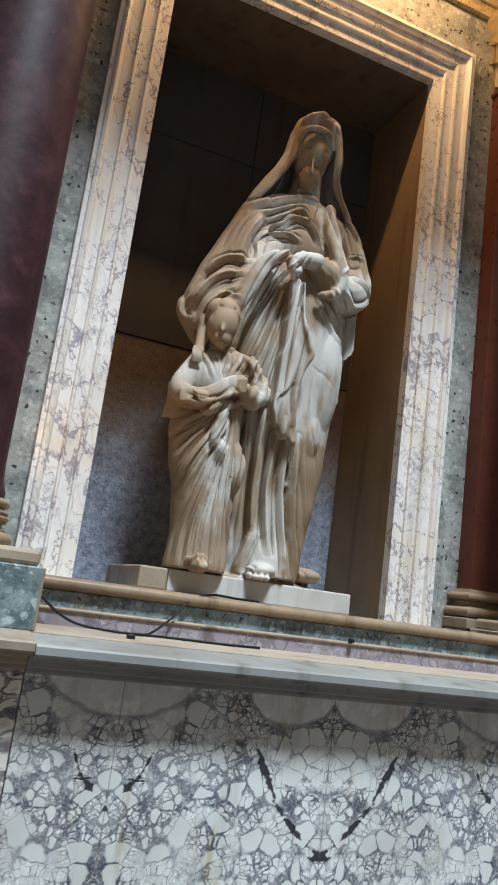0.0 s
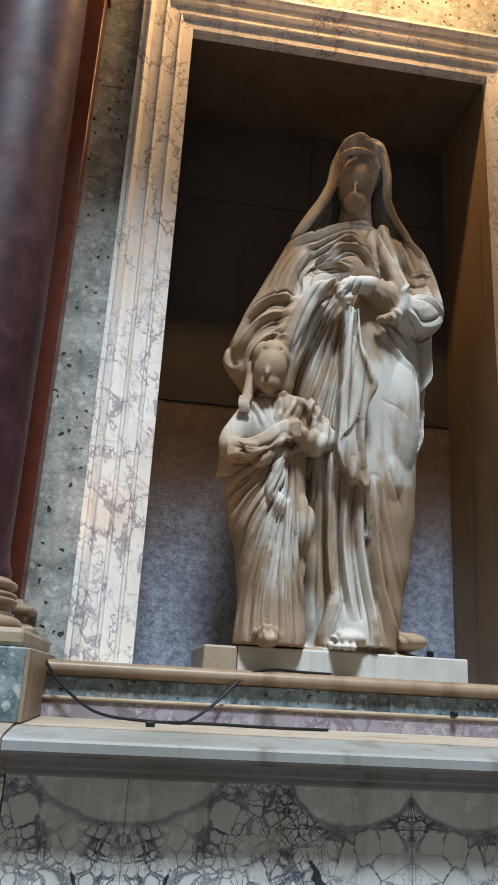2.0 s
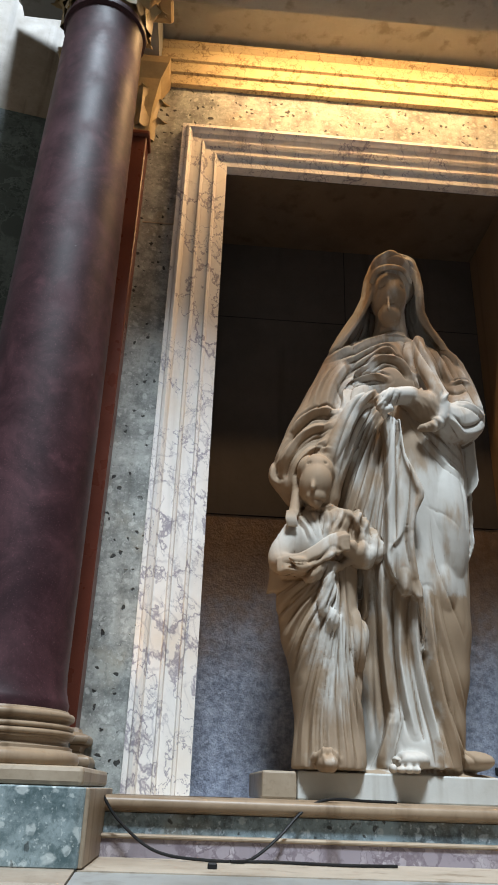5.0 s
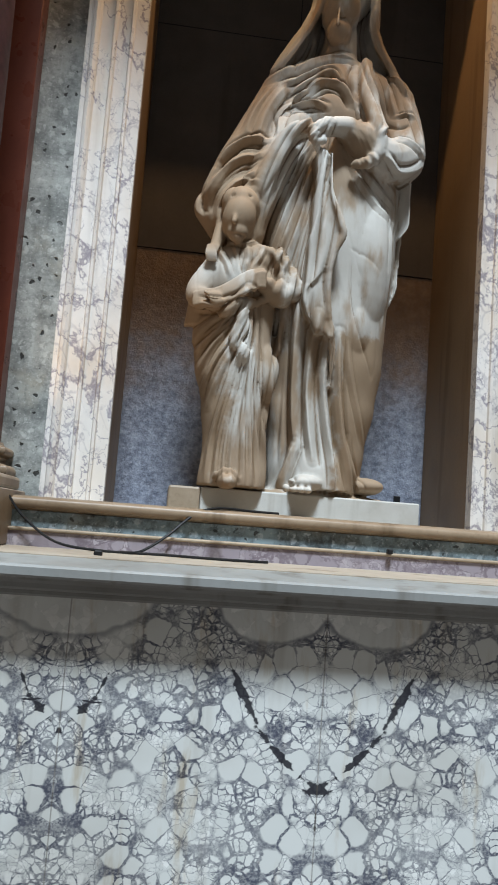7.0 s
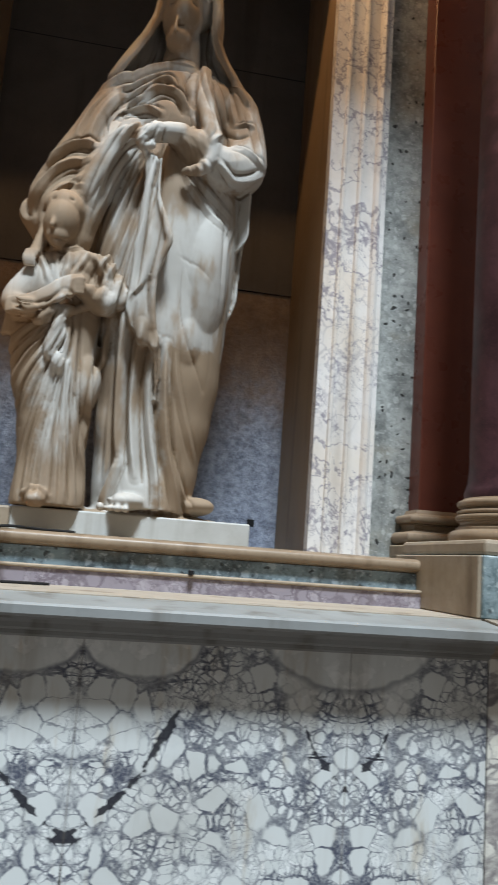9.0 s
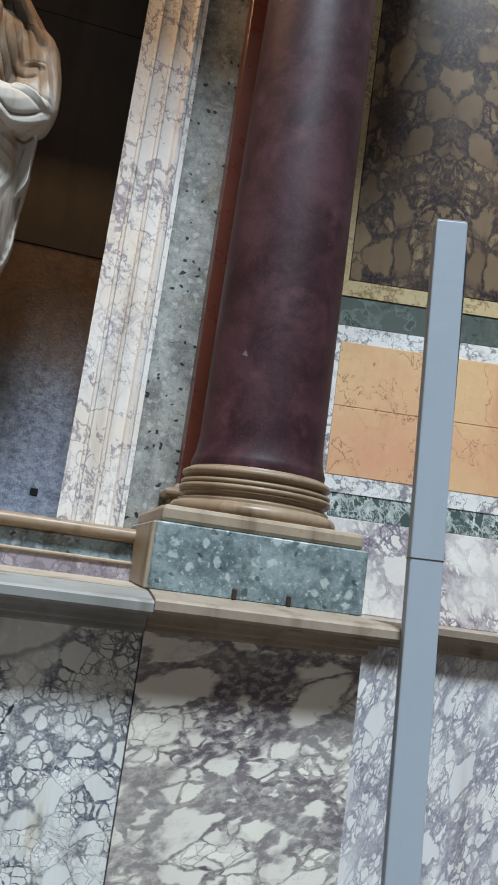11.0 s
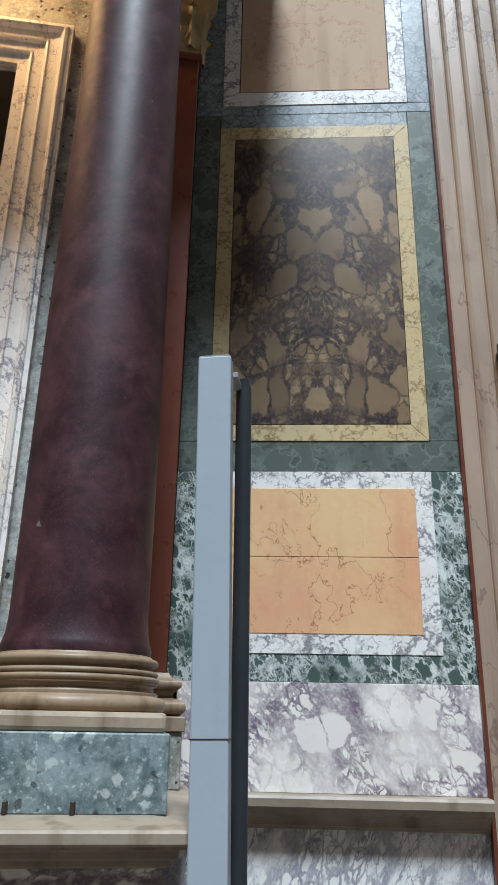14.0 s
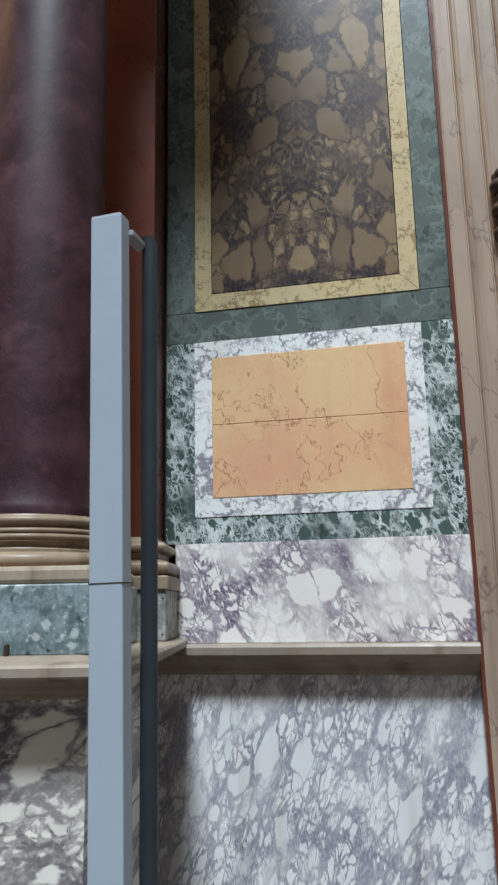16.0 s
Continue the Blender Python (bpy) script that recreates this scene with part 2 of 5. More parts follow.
def pebbles(name, clast, clast2, matrix, scale, line=0.035, keep=0.45, clear=0.4, sizes=(2.3, 5.0), mirror=None, stretch=(1, 1, 1), tilt=0.0, rough=0.3, soil=0.25, dark=0.9, fill=0.0, wobble=0.3, domes=(), marks=(), seams=0.0):
    """Rounded broken pieces of three sizes packed in a dark ground. keep: share of large pieces broken up; clear: share left nearly whole;
    mirror: (place of one axis, distance to the next) of slabs opened like a book; domes: large whole pieces (u, z, half width, half height)."""
    n = Nodes(name, rough)
    x, y, z = n.split()
    u = n.m("PINGPONG", n.m("SUBTRACT", x, mirror[0]), mirror[1]) if mirror else x
    v = n.join(u, n.m("MULTIPLY", y, 0.2), z)
    if tilt:
        v = n.join(n.m("ADD", u, n.m("MULTIPLY", z, tilt)), n.m("MULTIPLY", y, 0.2), n.m("SUBTRACT", z, n.m("MULTIPLY", u, tilt)))
    v = n.vmul(v, stretch)
    w = n.warp(n.warp(v, scale * 0.5, 0.5 * wobble / scale), scale * 1.6, wobble / scale, 3)
    w = n.warp(w, scale * 5, 0.13 / scale, 5)
    swell = n.m("ADD", 0.15, n.m("MULTIPLY", n.step(n.noise(scale * 0.7, 5, 0.65, v=v), 0.36, 0.68), 1.75))

    def level(s, wide):
        e, tone, far = n.cells(s, w), n.split(n.cells(s, w, "F1"))[0], n.cells(s, w, "REACH")
        lw = n.m("MULTIPLY", swell, wide)
        gap = n.m("SUBTRACT", 1.0, n.step(n.m("SUBTRACT", e, lw), -0.3 * wide, 0.45 * wide))
        return n.m("MAXIMUM", gap, n.m("MULTIPLY", n.step(far, 0.60, 0.72), n.m("MINIMUM", 1.0, swell))), tone

    k1, t1 = level(scale, line)
    k2, t2 = level(scale * sizes[0], line * 1.25)
    k3, t3 = level(scale * sizes[1], line * 1.7)
    broken = n.m("SUBTRACT", 1.0, n.step(t1, keep - 0.01, keep + 0.01))
    finer = n.m("SUBTRACT", 1.0, n.step(t2, 0.34, 0.36))
    gate = n.step(n.noise(scale * 0.28, 4, 0.6, v=n.vadd(v, (4, 1, 8))), clear - 0.06, clear + 0.08)
    inner = n.m("MAXIMUM", k2, n.m("MULTIPLY", n.m("MULTIPLY", k3, finer), 0.75))
    crack = n.m("MAXIMUM", n.m("MULTIPLY", k1, n.m("ADD", 0.3, n.m("MULTIPLY", gate, 0.7))), n.m("MULTIPLY", inner, n.m("MULTIPLY", broken, gate)))
    if fill:
        lump = n.m("MULTIPLY", n.step(n.noise(scale * 0.6, 5, 0.65, v=n.vadd(v, (9, 2, 3))), 0.56, 0.66), fill)
        crack = n.m("MAXIMUM", crack, n.m("MULTIPLY", lump, n.m("ADD", 0.35, n.m("MULTIPLY", n.step(n.noise(scale * 4, 4, 0.7, v=v), 0.40, 0.58), 0.65))))
    crumbs = n.step(n.noise(scale * 7, 5, 0.75, v=v), 0.38, 0.56)
    crack = n.m("MULTIPLY", crack, n.m("ADD", 0.62, n.m("MULTIPLY", crumbs, 0.38)))
    shred = n.m("MULTIPLY", n.m("MULTIPLY", gate, broken), n.step(n.noise(scale * 4.5, 5, 0.8, v=w), 0.55, 0.68))
    crack = n.m("MAXIMUM", crack, n.m("MULTIPLY", shred, 0.4))
    tone = n.mix(broken, t1, n.mix(finer, t2, t3))
    c = n.mix(n.step(n.split(tone)[0], 0.1, 0.95), clast, clast2)
    c = n.mix(n.m("MULTIPLY", n.step(n.noise(scale * 2.5, 6, 0.7), 0.40, 0.70), 0.45), c, clast2)
    for (u0, z0, rx, rz) in domes:
        q = n.m("SQRT", n.m("ADD", n.m("POWER", n.m("DIVIDE", n.m("SUBTRACT", u, u0), rx), 2.0), n.m("POWER", n.m("DIVIDE", n.m("SUBTRACT", z, z0), rz), 2.0)))
        q = n.m("ADD", q, n.m("MULTIPLY", n.m("SUBTRACT", n.noise(9, 3, v=v), 0.5), 0.28))
        crack = n.m("MULTIPLY", crack, n.m("ADD", 0.06, n.m("MULTIPLY", n.step(q, 0.94, 1.02), 0.94)))
        rim = n.m("MULTIPLY", n.step(q, 0.95, 1.0), n.m("SUBTRACT", 1.0, n.step(q, 1.0, 1.10)))
        crack = n.m("MAXIMUM", crack, n.m("MULTIPLY", rim, 0.7))
    ground = n.mix(n.noise(scale * 3, 4), matrix, tuple(min(1, k * 1.7) for k in matrix))
    c = n.mix(n.m("MULTIPLY", crack, n.m("ADD", dark * 0.7, n.m("MULTIPLY", n.step(n.noise(scale * 0.5, 3, v=v), 0.35, 0.65), dark * 0.3))), c, ground)
    flaw = 0.0
    for (ax, az, bx, bz, r) in marks:      # black flaws along a straight line in the folded slab
        dx, dz = bx - ax, bz - az
        px, pz = n.m("SUBTRACT", u, ax), n.m("SUBTRACT", z, az)
        way = n.m("DIVIDE", n.m("ADD", n.m("MULTIPLY", px, dx), n.m("MULTIPLY", pz, dz)), dx * dx + dz * dz)
        way = n.m("MINIMUM", 1.0, n.m("MAXIMUM", 0.0, way))
        qx, qz = n.m("SUBTRACT", px, n.m("MULTIPLY", way, dx)), n.m("SUBTRACT", pz, n.m("MULTIPLY", way, dz))
        d = n.m("SQRT", n.m("ADD", n.m("MULTIPLY", qx, qx), n.m("MULTIPLY", qz, qz)))
        d = n.m("ADD", d, n.m("MULTIPLY", n.m("SUBTRACT", n.noise(17, 4, 0.6, v=v), 0.5), r * 4.5))
        d = n.m("ADD", d, n.m("MULTIPLY", n.m("SUBTRACT", 1.0, k1), r * 0.35))
        flaw = n.m("MAXIMUM", flaw, n.m("SUBTRACT", 1.0, n.step(d, r * 0.55, r * 0.85)))
    if marks:
        c = n.mix(n.m("MULTIPLY", flaw, 0.95), c, (0.02, 0.02, 0.028))
    if seams:
        rust = n.m("MULTIPLY", n.step(n.noise(2.2, 5, 0.7, v=n.join(n.m("MULTIPLY", x, 5.0), 0.0, n.m("MULTIPLY", z, 0.9))), 0.54, 0.72), 0.6)
        c = n.mix(rust, c, (0.62, 0.46, 0.27), "MULTIPLY")
        s = n.m("SUBTRACT", 1.0, n.step(n.m("MINIMUM", u, n.m("SUBTRACT", mirror[1], u)), 0.0008, 0.0025))
        c = n.mix(n.m("MULTIPLY", s, seams), c, (0.12, 0.1, 0.08))
    c = soiled(n, c, soil)
    return n.done(c, n.m("ADD", rough - 0.08, n.m("MULTIPLY", n.noise(10, 3), 0.22)), n.m("SUBTRACT", n.noise(25, 3), crack), 0.00022)


def conglomerate(name, base, pale, dark, rough=0.5, rust=0.5, holes=0.92, peb_amount=0.45, relief=0.003):
    """Rough grey stone full of pale pebbles, rusty patches and black holes."""
    n = Nodes(name, rough)
    v = n.warp(n.warp(n.pos, 8, 0.06), 34, 0.03)
    c = n.mix(n.step(n.noise(7, 7, 0.78), 0.34, 0.62), dark, base)
    c = n.mix(n.m("MULTIPLY", n.step(n.noise(3.2, 4, v=n.vadd(n.pos, (5, 5, 5))), 0.52, 0.68), rust), c, (0.30, 0.25, 0.17))
    far, tone = n.cells(26, v, "REACH"), n.split(n.cells(26, v, "F1"))[0]
    peb = n.m("MULTIPLY", n.m("SUBTRACT", 1.0, n.step(far, 0.26, 0.40)), n.step(tone, 0.55, 0.62))
    c = n.mix(n.m("MULTIPLY", peb, peb_amount), c, pale)
    c = n.mix(n.m("MULTIPLY", n.step(n.noise(40, 4, 0.7), 0.52, 0.66), 0.55), c, dark)
    c = n.mix(n.m("MULTIPLY", n.step(n.noise(75, 3, 0.6), 0.58, 0.68), 0.55), c, pale)
    far2, tone2 = n.cells(30, n.vadd(v, (2, 7, 4)), "REACH"), n.split(n.cells(30, n.vadd(v, (2, 7, 4)), "F1"))[0]
    hole = n.m("MULTIPLY", n.m("SUBTRACT", 1.0, n.step(far2, 0.20, 0.30)), n.step(tone2, 0.68, 0.72))
    c = n.mix(n.m("MULTIPLY", hole, holes), c, (0.02, 0.018, 0.016))
    h = n.m("SUBTRACT", n.noise(45, 4), n.m("MULTIPLY", hole, 2.5))
    return n.done(soiled(n, c, 0.3), n.m("ADD", rough - 0.1, n.m("MULTIPLY", n.noise(12, 3), 0.25)), h, relief, 0.6)


def porphyry(name, base, light, rough=0.2, speck=0.5):
    n = Nodes(name, rough)
    c = n.mix(n.step(n.noise(5.0, 7, 0.75, dist=0.4), 0.36, 0.70), base, light)
    c = n.mix(n.m("MULTIPLY", n.step(n.noise(230, 2), 0.6, 0.7), speck), c, tuple(min(1, k * 3.2) for k in light))
    chips = n.step(n.noise(19, 2), 0.76, 0.8)
    c = n.mix(n.m("MULTIPLY", chips, 0.35), c, (0.4, 0.33, 0.33))
    c = n.mix(n.m("MULTIPLY", n.step(n.noise(7, 5), 0.58, 0.75), 0.35), c, tuple(min(1, k * 2.5) for k in light))
    return n.done(c, n.m("ADD", rough, n.m("MULTIPLY", n.step(n.noise(5, 5), 0.4, 0.8), 0.25)), n.noise(14, 4), 0.0012)


M_DADO = pebbles("breccia_marble_white", (0.82, 0.82, 0.79), (0.66, 0.67, 0.64), (0.055, 0.06, 0.085), 17.0, 0.038, 0.74, 0.32, (2.1, 4.2), mirror=(-0.84, 0.695), soil=0.3, seams=0.6, dark=1.0,
                 domes=((0.0, 1.40, 0.24, 0.17), (0.55, 1.41, 0.17, 0.17)),
                 marks=((0.0, 0.985, 0.085, 1.075, 0.020), (0.085, 1.075, 0.12, 1.15, 0.008), (0.695, 0.862, 0.60, 0.93, 0.012), (0.60, 0.93, 0.52, 1.02, 0.011),
                        (0.52, 1.03, 0.43, 1.19, 0.014), (0.695, 0.855, 0.665, 0.858, 0.020), (0.695, 0.80, 0.695, 0.76, 0.009)))
M_DADO_COLUMN = pebbles("breccia_marble_violet", (0.84, 0.80, 0.69), (0.72, 0.68, 0.60), (0.045, 0.03, 0.05), 6.5, 0.075, 0.6, 0.30, (2.4, 5.5), stretch=(0.75, 1, 1.3), tilt=0.3, dark=0.92, fill=0.8, wobble=0.5)
M_RECESS = pebbles("grey_flow_marble", (0.80, 0.78, 0.73), (0.68, 0.67, 0.65), (0.10, 0.095, 0.14), 11.0, 0.055, 0.85, 0.40, (2.2, 4.5), stretch=(1.25, 1, 0.55), tilt=-0.35, rough=0.28, soil=0.2, dark=0.85, fill=0.2, wobble=0.6)
M_FRAME = veined("pavonazzetto_frame", (0.80, 0.76, 0.71), (0.24, 0.21, 0.25), 6.0, 0.035, (1, 1, 0.75), 0.4, 0.4, 0.3, 0.4, net=0.4)
M_SLAB = pebbles("pavonazzetto_slab", (0.84, 0.81, 0.76), (0.76, 0.71, 0.66), (0.07, 0.04, 0.085), 10.0, 0.07, 0.85, 0.46, (2.2, 5.0), stretch=(1.0, 1, 0.7), tilt=0.6, rough=0.25, soil=0.1, dark=0.95, wobble=0.7)
M_BORDER = veined("white_marble_border", (0.80, 0.79, 0.76), (0.13, 0.12, 0.15), 11.0, 0.07, (1, 1, 1), 0.5, 0.3, 0.1, 0.2)
M_GREY = conglomerate("grey_pitted_stone", (0.40, 0.405, 0.375), (0.60, 0.60, 0.56), (0.15, 0.155, 0.145))
n = Nodes("bluish_niche_stone", 0.38)
c = n.mix(n.step(n.noise(30, 7, 0.72), 0.28, 0.72), (0.13, 0.145, 0.185), (0.36, 0.39, 0.46))
c = n.mix(n.m("MULTIPLY", n.step(n.noise(55, 4, 0.7), 0.54, 0.68), 0.4), c, (0.50, 0.53, 0.58))
x, y, z = n.split()
band = n.step(n.m("ADD", z, n.m("MULTIPLY", n.m("SUBTRACT", n.noise(3.5, 5, 0.65), 0.5), 0.8)), 2.0, 2.6)     # browner towards the top, the edge ragged with noise
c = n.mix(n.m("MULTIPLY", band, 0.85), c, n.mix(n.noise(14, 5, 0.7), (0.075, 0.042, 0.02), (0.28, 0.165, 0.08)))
M_NICHE = n.done(soiled(n, c, 0.3), n.m("ADD", 0.28, n.m("MULTIPLY", n.noise(9, 3), 0.25)), n.noise(34, 5, 0.7), 0.010, 0.8)
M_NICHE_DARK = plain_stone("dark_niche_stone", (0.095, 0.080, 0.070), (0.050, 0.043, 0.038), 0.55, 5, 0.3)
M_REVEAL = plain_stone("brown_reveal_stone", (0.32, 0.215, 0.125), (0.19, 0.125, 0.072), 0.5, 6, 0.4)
# reveal stone darkened for the niche ceiling: its shade is in the colour
M_REVEAL_DARK = plain_stone("darkened_reveal_stone", (0.17, 0.12, 0.078), (0.10, 0.07, 0.045), 0.5, 7, 0.4)
M_PORPHYRY = porphyry("porphyry", (0.028, 0.010, 0.013), (0.078, 0.031, 0.037), 0.50, 0.22)
M_RED = plain_stone("red_marble", (0.17, 0.05, 0.03), (0.085, 0.025, 0.018), 0.28, 5, 0.3)
M_TAN = plain_stone("tan_moulding_marble", (0.40, 0.30, 0.205), (0.17, 0.115, 0.07), 0.38, 9, 0.6)
M_BUFF = plain_stone("buff_edge_marble", (0.46, 0.375, 0.28), (0.21, 0.155, 0.10), 0.42, 11, 0.6)
M_CORNICE = plain_stone("grey_cornice_marble", (0.34, 0.345, 0.335), (0.22, 0.22, 0.205), 0.4, 5, 0.5)
M_CORNICE_TAN = plain_stone("brown_cornice_marble", (0.42, 0.35, 0.275), (0.19, 0.145, 0.105), 0.4, 9, 0.55)
M_LEDGE = plain_stone("dusty_ledge_marble", (0.50, 0.43, 0.35), (0.30, 0.25, 0.19), 0.55, 8, 0.5)
M_PURPLE = pebbles("purple_step_marble", (0.46, 0.41, 0.43), (0.30, 0.26, 0.285), (0.10, 0.075, 0.09), 13.0, 0.05, 0.8, 0.40, (2.2, 4.5), soil=0.5, dark=0.75, fill=0.4, wobble=0.9)
M_BLUE = conglomerate("teal_step_marble", (0.25, 0.32, 0.35), (0.52, 0.58, 0.62), (0.05, 0.06, 0.065), 0.4, 0.35, 0.8, 0.5, 0.001)
M_GREEN_LIGHT = conglomerate("verde_marble_light", (0.27, 0.325, 0.33), (0.56, 0.60, 0.58), (0.07, 0.105, 0.11), 0.35, 0.0, 0.6, 0.6, 0.0006)
M_GREEN = pebbles("verde_marble_dark", (0.018, 0.032, 0.027), (0.07, 0.105, 0.092), (0.56, 0.60, 0.57), 17.0, 0.035, 0.75, 0.36, (2.0, 4.2), stretch=(1.2, 1, 0.8), tilt=0.4, rough=0.28, soil=0.1, dark=0.85, fill=0.45, wobble=1.0)
M_GREEN_PLAIN = pebbles("green_serpentine", (0.045, 0.056, 0.048), (0.10, 0.12, 0.105), (0.17, 0.20, 0.18), 9.0, 0.03, 0.7, 0.42, (2.2, 5.0), rough=0.34, soil=0.2, dark=0.6, fill=0.6, wobble=1.2)
M_BREC_BLUE = breccia("grey_blue_breccia", (0.34, 0.38, 0.40), (0.24, 0.28, 0.30), (0.06, 0.07, 0.08), 24, 0.06, soil=0.25, spread=0.6)
M_YELLOW = veined("giallo_antico", (0.74, 0.50, 0.27), (0.30, 0.12, 0.07), 3.2, 0.009, (1, 1, 0.8), 0.25, 0.2, 0.1, 0.9, (0.70, 0.35, 0.21), 0.7)
M_YELLOW_PALE = veined("giallo_pale", (0.52, 0.38, 0.27), (0.42, 0.24, 0.16), 4.0, 0.014, (1, 1, 1), 0.85, 0.2, 0.2, 0.5, (0.50, 0.33, 0.25), 0.2)
M_GOLD_BORDER = veined("giallo_border", (0.56, 0.45, 0.26), (0.20, 0.13, 0.06), 14.0, 0.05, (1, 1, 1), 0.3, 0.4, 0.1, 0.4, (0.6, 0.42, 0.2))
M_AFRICANO = pebbles("africano_marble", (0.33, 0.235, 0.13), (0.15, 0.10, 0.06), (0.015, 0.010, 0.015), 6.5, 0.085, 0.45, 0.25, (2.4, 5.0), mirror=(0.472, 2.0), stretch=(1.15, 1, 0.8), tilt=0.25, rough=0.36, soil=0.15, dark=1.0, fill=0.9, wobble=0.45)
M_JAMB = veined("pale_fluted_marble", (0.36, 0.265, 0.20), (0.19, 0.13, 0.11), 3.0, 0.018, (1, 1, 0.5), 0.4, 0.3, 0.4, 0.6, (0.44, 0.33, 0.24), 0.3)
M_GILT = plain_stone("gilt_capital_stone", (0.50, 0.38, 0.20), (0.24, 0.17, 0.09), 0.45, 14, 0.4)
n = Nodes("white_statue_marble", 0.68, 0.0, 0.12)
x, y, z = n.split()
c = n.mix(n.noise(5, 6, 0.65), (0.40, 0.365, 0.315), (0.56, 0.54, 0.50))
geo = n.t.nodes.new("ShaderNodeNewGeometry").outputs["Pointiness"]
# ridges whitened: a highlight put into the colour
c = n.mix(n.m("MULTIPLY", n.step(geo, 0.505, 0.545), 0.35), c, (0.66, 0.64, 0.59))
edge = n.m("MULTIPLY", n.m("SUBTRACT", n.noise(6, 5, 0.6), 0.5), 0.22)
brown = n.m("MULTIPLY", n.step(n.noise(2.6, 5, v=n.vmul(n.pos, (2, 2, 0.6))), 0.46, 0.58), 0.8)
low = n.m("MULTIPLY", n.m("SUBTRACT", 1.0, n.step(n.m("ADD", z, edge), 2.36, 2.39)), n.step(n.m("ADD", x, edge), 0.02, 0.06))      # patina on the lower gown
arm = n.m("MULTIPLY", n.m("SUBTRACT", 1.0, n.step(n.m("ADD", x, edge), -0.36, -0.24)), n.step(z, 2.55, 2.68))                        # browner sleeve
side = n.m("MULTIPLY", n.m("SUBTRACT", 1.0, n.step(n.m("ADD", x, n.m("MULTIPLY", edge, 1.6)), -0.44, -0.36)), n.m("SUBTRACT", 1.0, n.step(z, 2.40, 2.62)))   # browner down the child's side
brown = n.m("MAXIMUM", brown, n.m("MULTIPLY", n.m("MAXIMUM", n.m("MAXIMUM", low, side), arm), 0.85))
c = n.mix(brown, c, n.mix(n.noise(9, 4), (0.20, 0.125, 0.065), (0.33, 0.22, 0.125)))
# hollows browned: crevice dirt, with the folds' shade put into the colour
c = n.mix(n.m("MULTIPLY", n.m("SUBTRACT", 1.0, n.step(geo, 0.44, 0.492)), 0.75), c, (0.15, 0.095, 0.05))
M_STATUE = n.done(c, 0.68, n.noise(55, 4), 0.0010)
M_PLINTH = plain_stone("statue_plinth_marble", (0.60, 0.60, 0.57), (0.46, 0.45, 0.41), 0.45, 6, 0.4)
M_POST = plain_stone("grey_painted_aluminium", (0.36, 0.405, 0.45), (0.33, 0.375, 0.42), 0.4, 3, 0.08)
M_TUBE = plain_stone("dark_rubber", (0.035, 0.042, 0.048), (0.02, 0.025, 0.03), 0.45, 6, 0.1)
M_STEEL = plain_stone("dull_steel", (0.35, 0.36, 0.38), (0.25, 0.25, 0.26), 0.35, 10, 0.1)
M_BLACK = plain_stone("black_rubber", (0.012, 0.012, 0.013), (0.008, 0.008, 0.008), 0.5, 10, 0.1)
M_BRONZE = plain_stone("dark_bronze", (0.07, 0.05, 0.035), (0.03, 0.02, 0.015), 0.4, 15, 0.2)
M_FLOOR = breccia("floor_marble", (0.16, 0.13, 0.11), (0.12, 0.10, 0.085), (0.08, 0.06, 0.05), 2, 0.04, soil=0.3)
M_SHELL = plain_stone("rotunda_stone", (0.11, 0.095, 0.08), (0.07, 0.06, 0.05), 0.8, 0.6, 0.3)


# ---- mesh helpers ----
def mesh_object(name, bm, mat, parent=None, label="", smooth=False, m=None):
    bmesh.ops.recalc_face_normals(bm, faces=bm.faces)
    me = bpy.data.meshes.new(name)
    for f in bm.faces:
        f.smooth = smooth
    bm.to_mesh(me)
    bm.free()
    me.materials.append(mat)
    ob = new(name, me)
    if parent is not None:
        ob.parent = parent
    if m is not None:
        ob.matrix_basis = m
    if smooth:
        me.set_sharp_from_angle(angle=radians(38))
    if label:
        tagged(ob, label)
    return ob


def part(name, bm, mat, parent, label="", smooth=False):
    return mesh_object(name, bm, mat, parent, label, smooth)


def box(x0, x1, y0, y1, z0, z1, bevel=0.0, seg=1):
    bm = bmesh.new()
    bmesh.ops.create_cube(bm, size=1.0)
    for v in bm.verts:
        v.co = Vector((x0 + (v.co.x + 0.5) * (x1 - x0), y0 + (v.co.y + 0.5) * (y1 - y0), z0 + (v.co.z + 0.5) * (z1 - z0)))
    if bevel:
        bmesh.ops.bevel(bm, geom=bm.edges[:], offset=bevel, segments=seg, profile=0.5, affect="EDGES")
    return bm


def sweep(profile, path, closed=False):
    """A moulding: profile rows (out, z) carried along a plan path of (x, y) with mitred corners; out is to the right of the way."""
    bm = bmesh.new()
    rings = []
    n = len(path)
    for i, p in enumerate(path):
        p = Vector(p)
        d0 = (p - Vector(path[i - 1])).normalized() if i > 0 or closed else None
        d1 = (Vector(path[(i + 1) % n]) - p).normalized() if i < n - 1 or closed else None
        d0, d1 = d0 or d1, d1 or d0
        n0, n1 = Vector((d0.y, -d0.x)), Vector((d1.y, -d1.x))
        nn = (n0 + n1).normalized()
        nn = nn / max(0.2, nn.dot(n0))
        rings.append([bm.verts.new((p.x + nn.x * o, p.y + nn.y * o, z)) for o, z in profile])
    m = len(profile)
    for i in range(n if closed else n - 1):
        a, b = rings[i], rings[(i + 1) % n]
        for j in range(m):
            bm.faces.new((a[j], a[(j + 1) % m], b[(j + 1) % m], b[j]))
    if not closed:
        bm.faces.new(rings[0])
        bm.faces.new(rings[-1])
    return bm


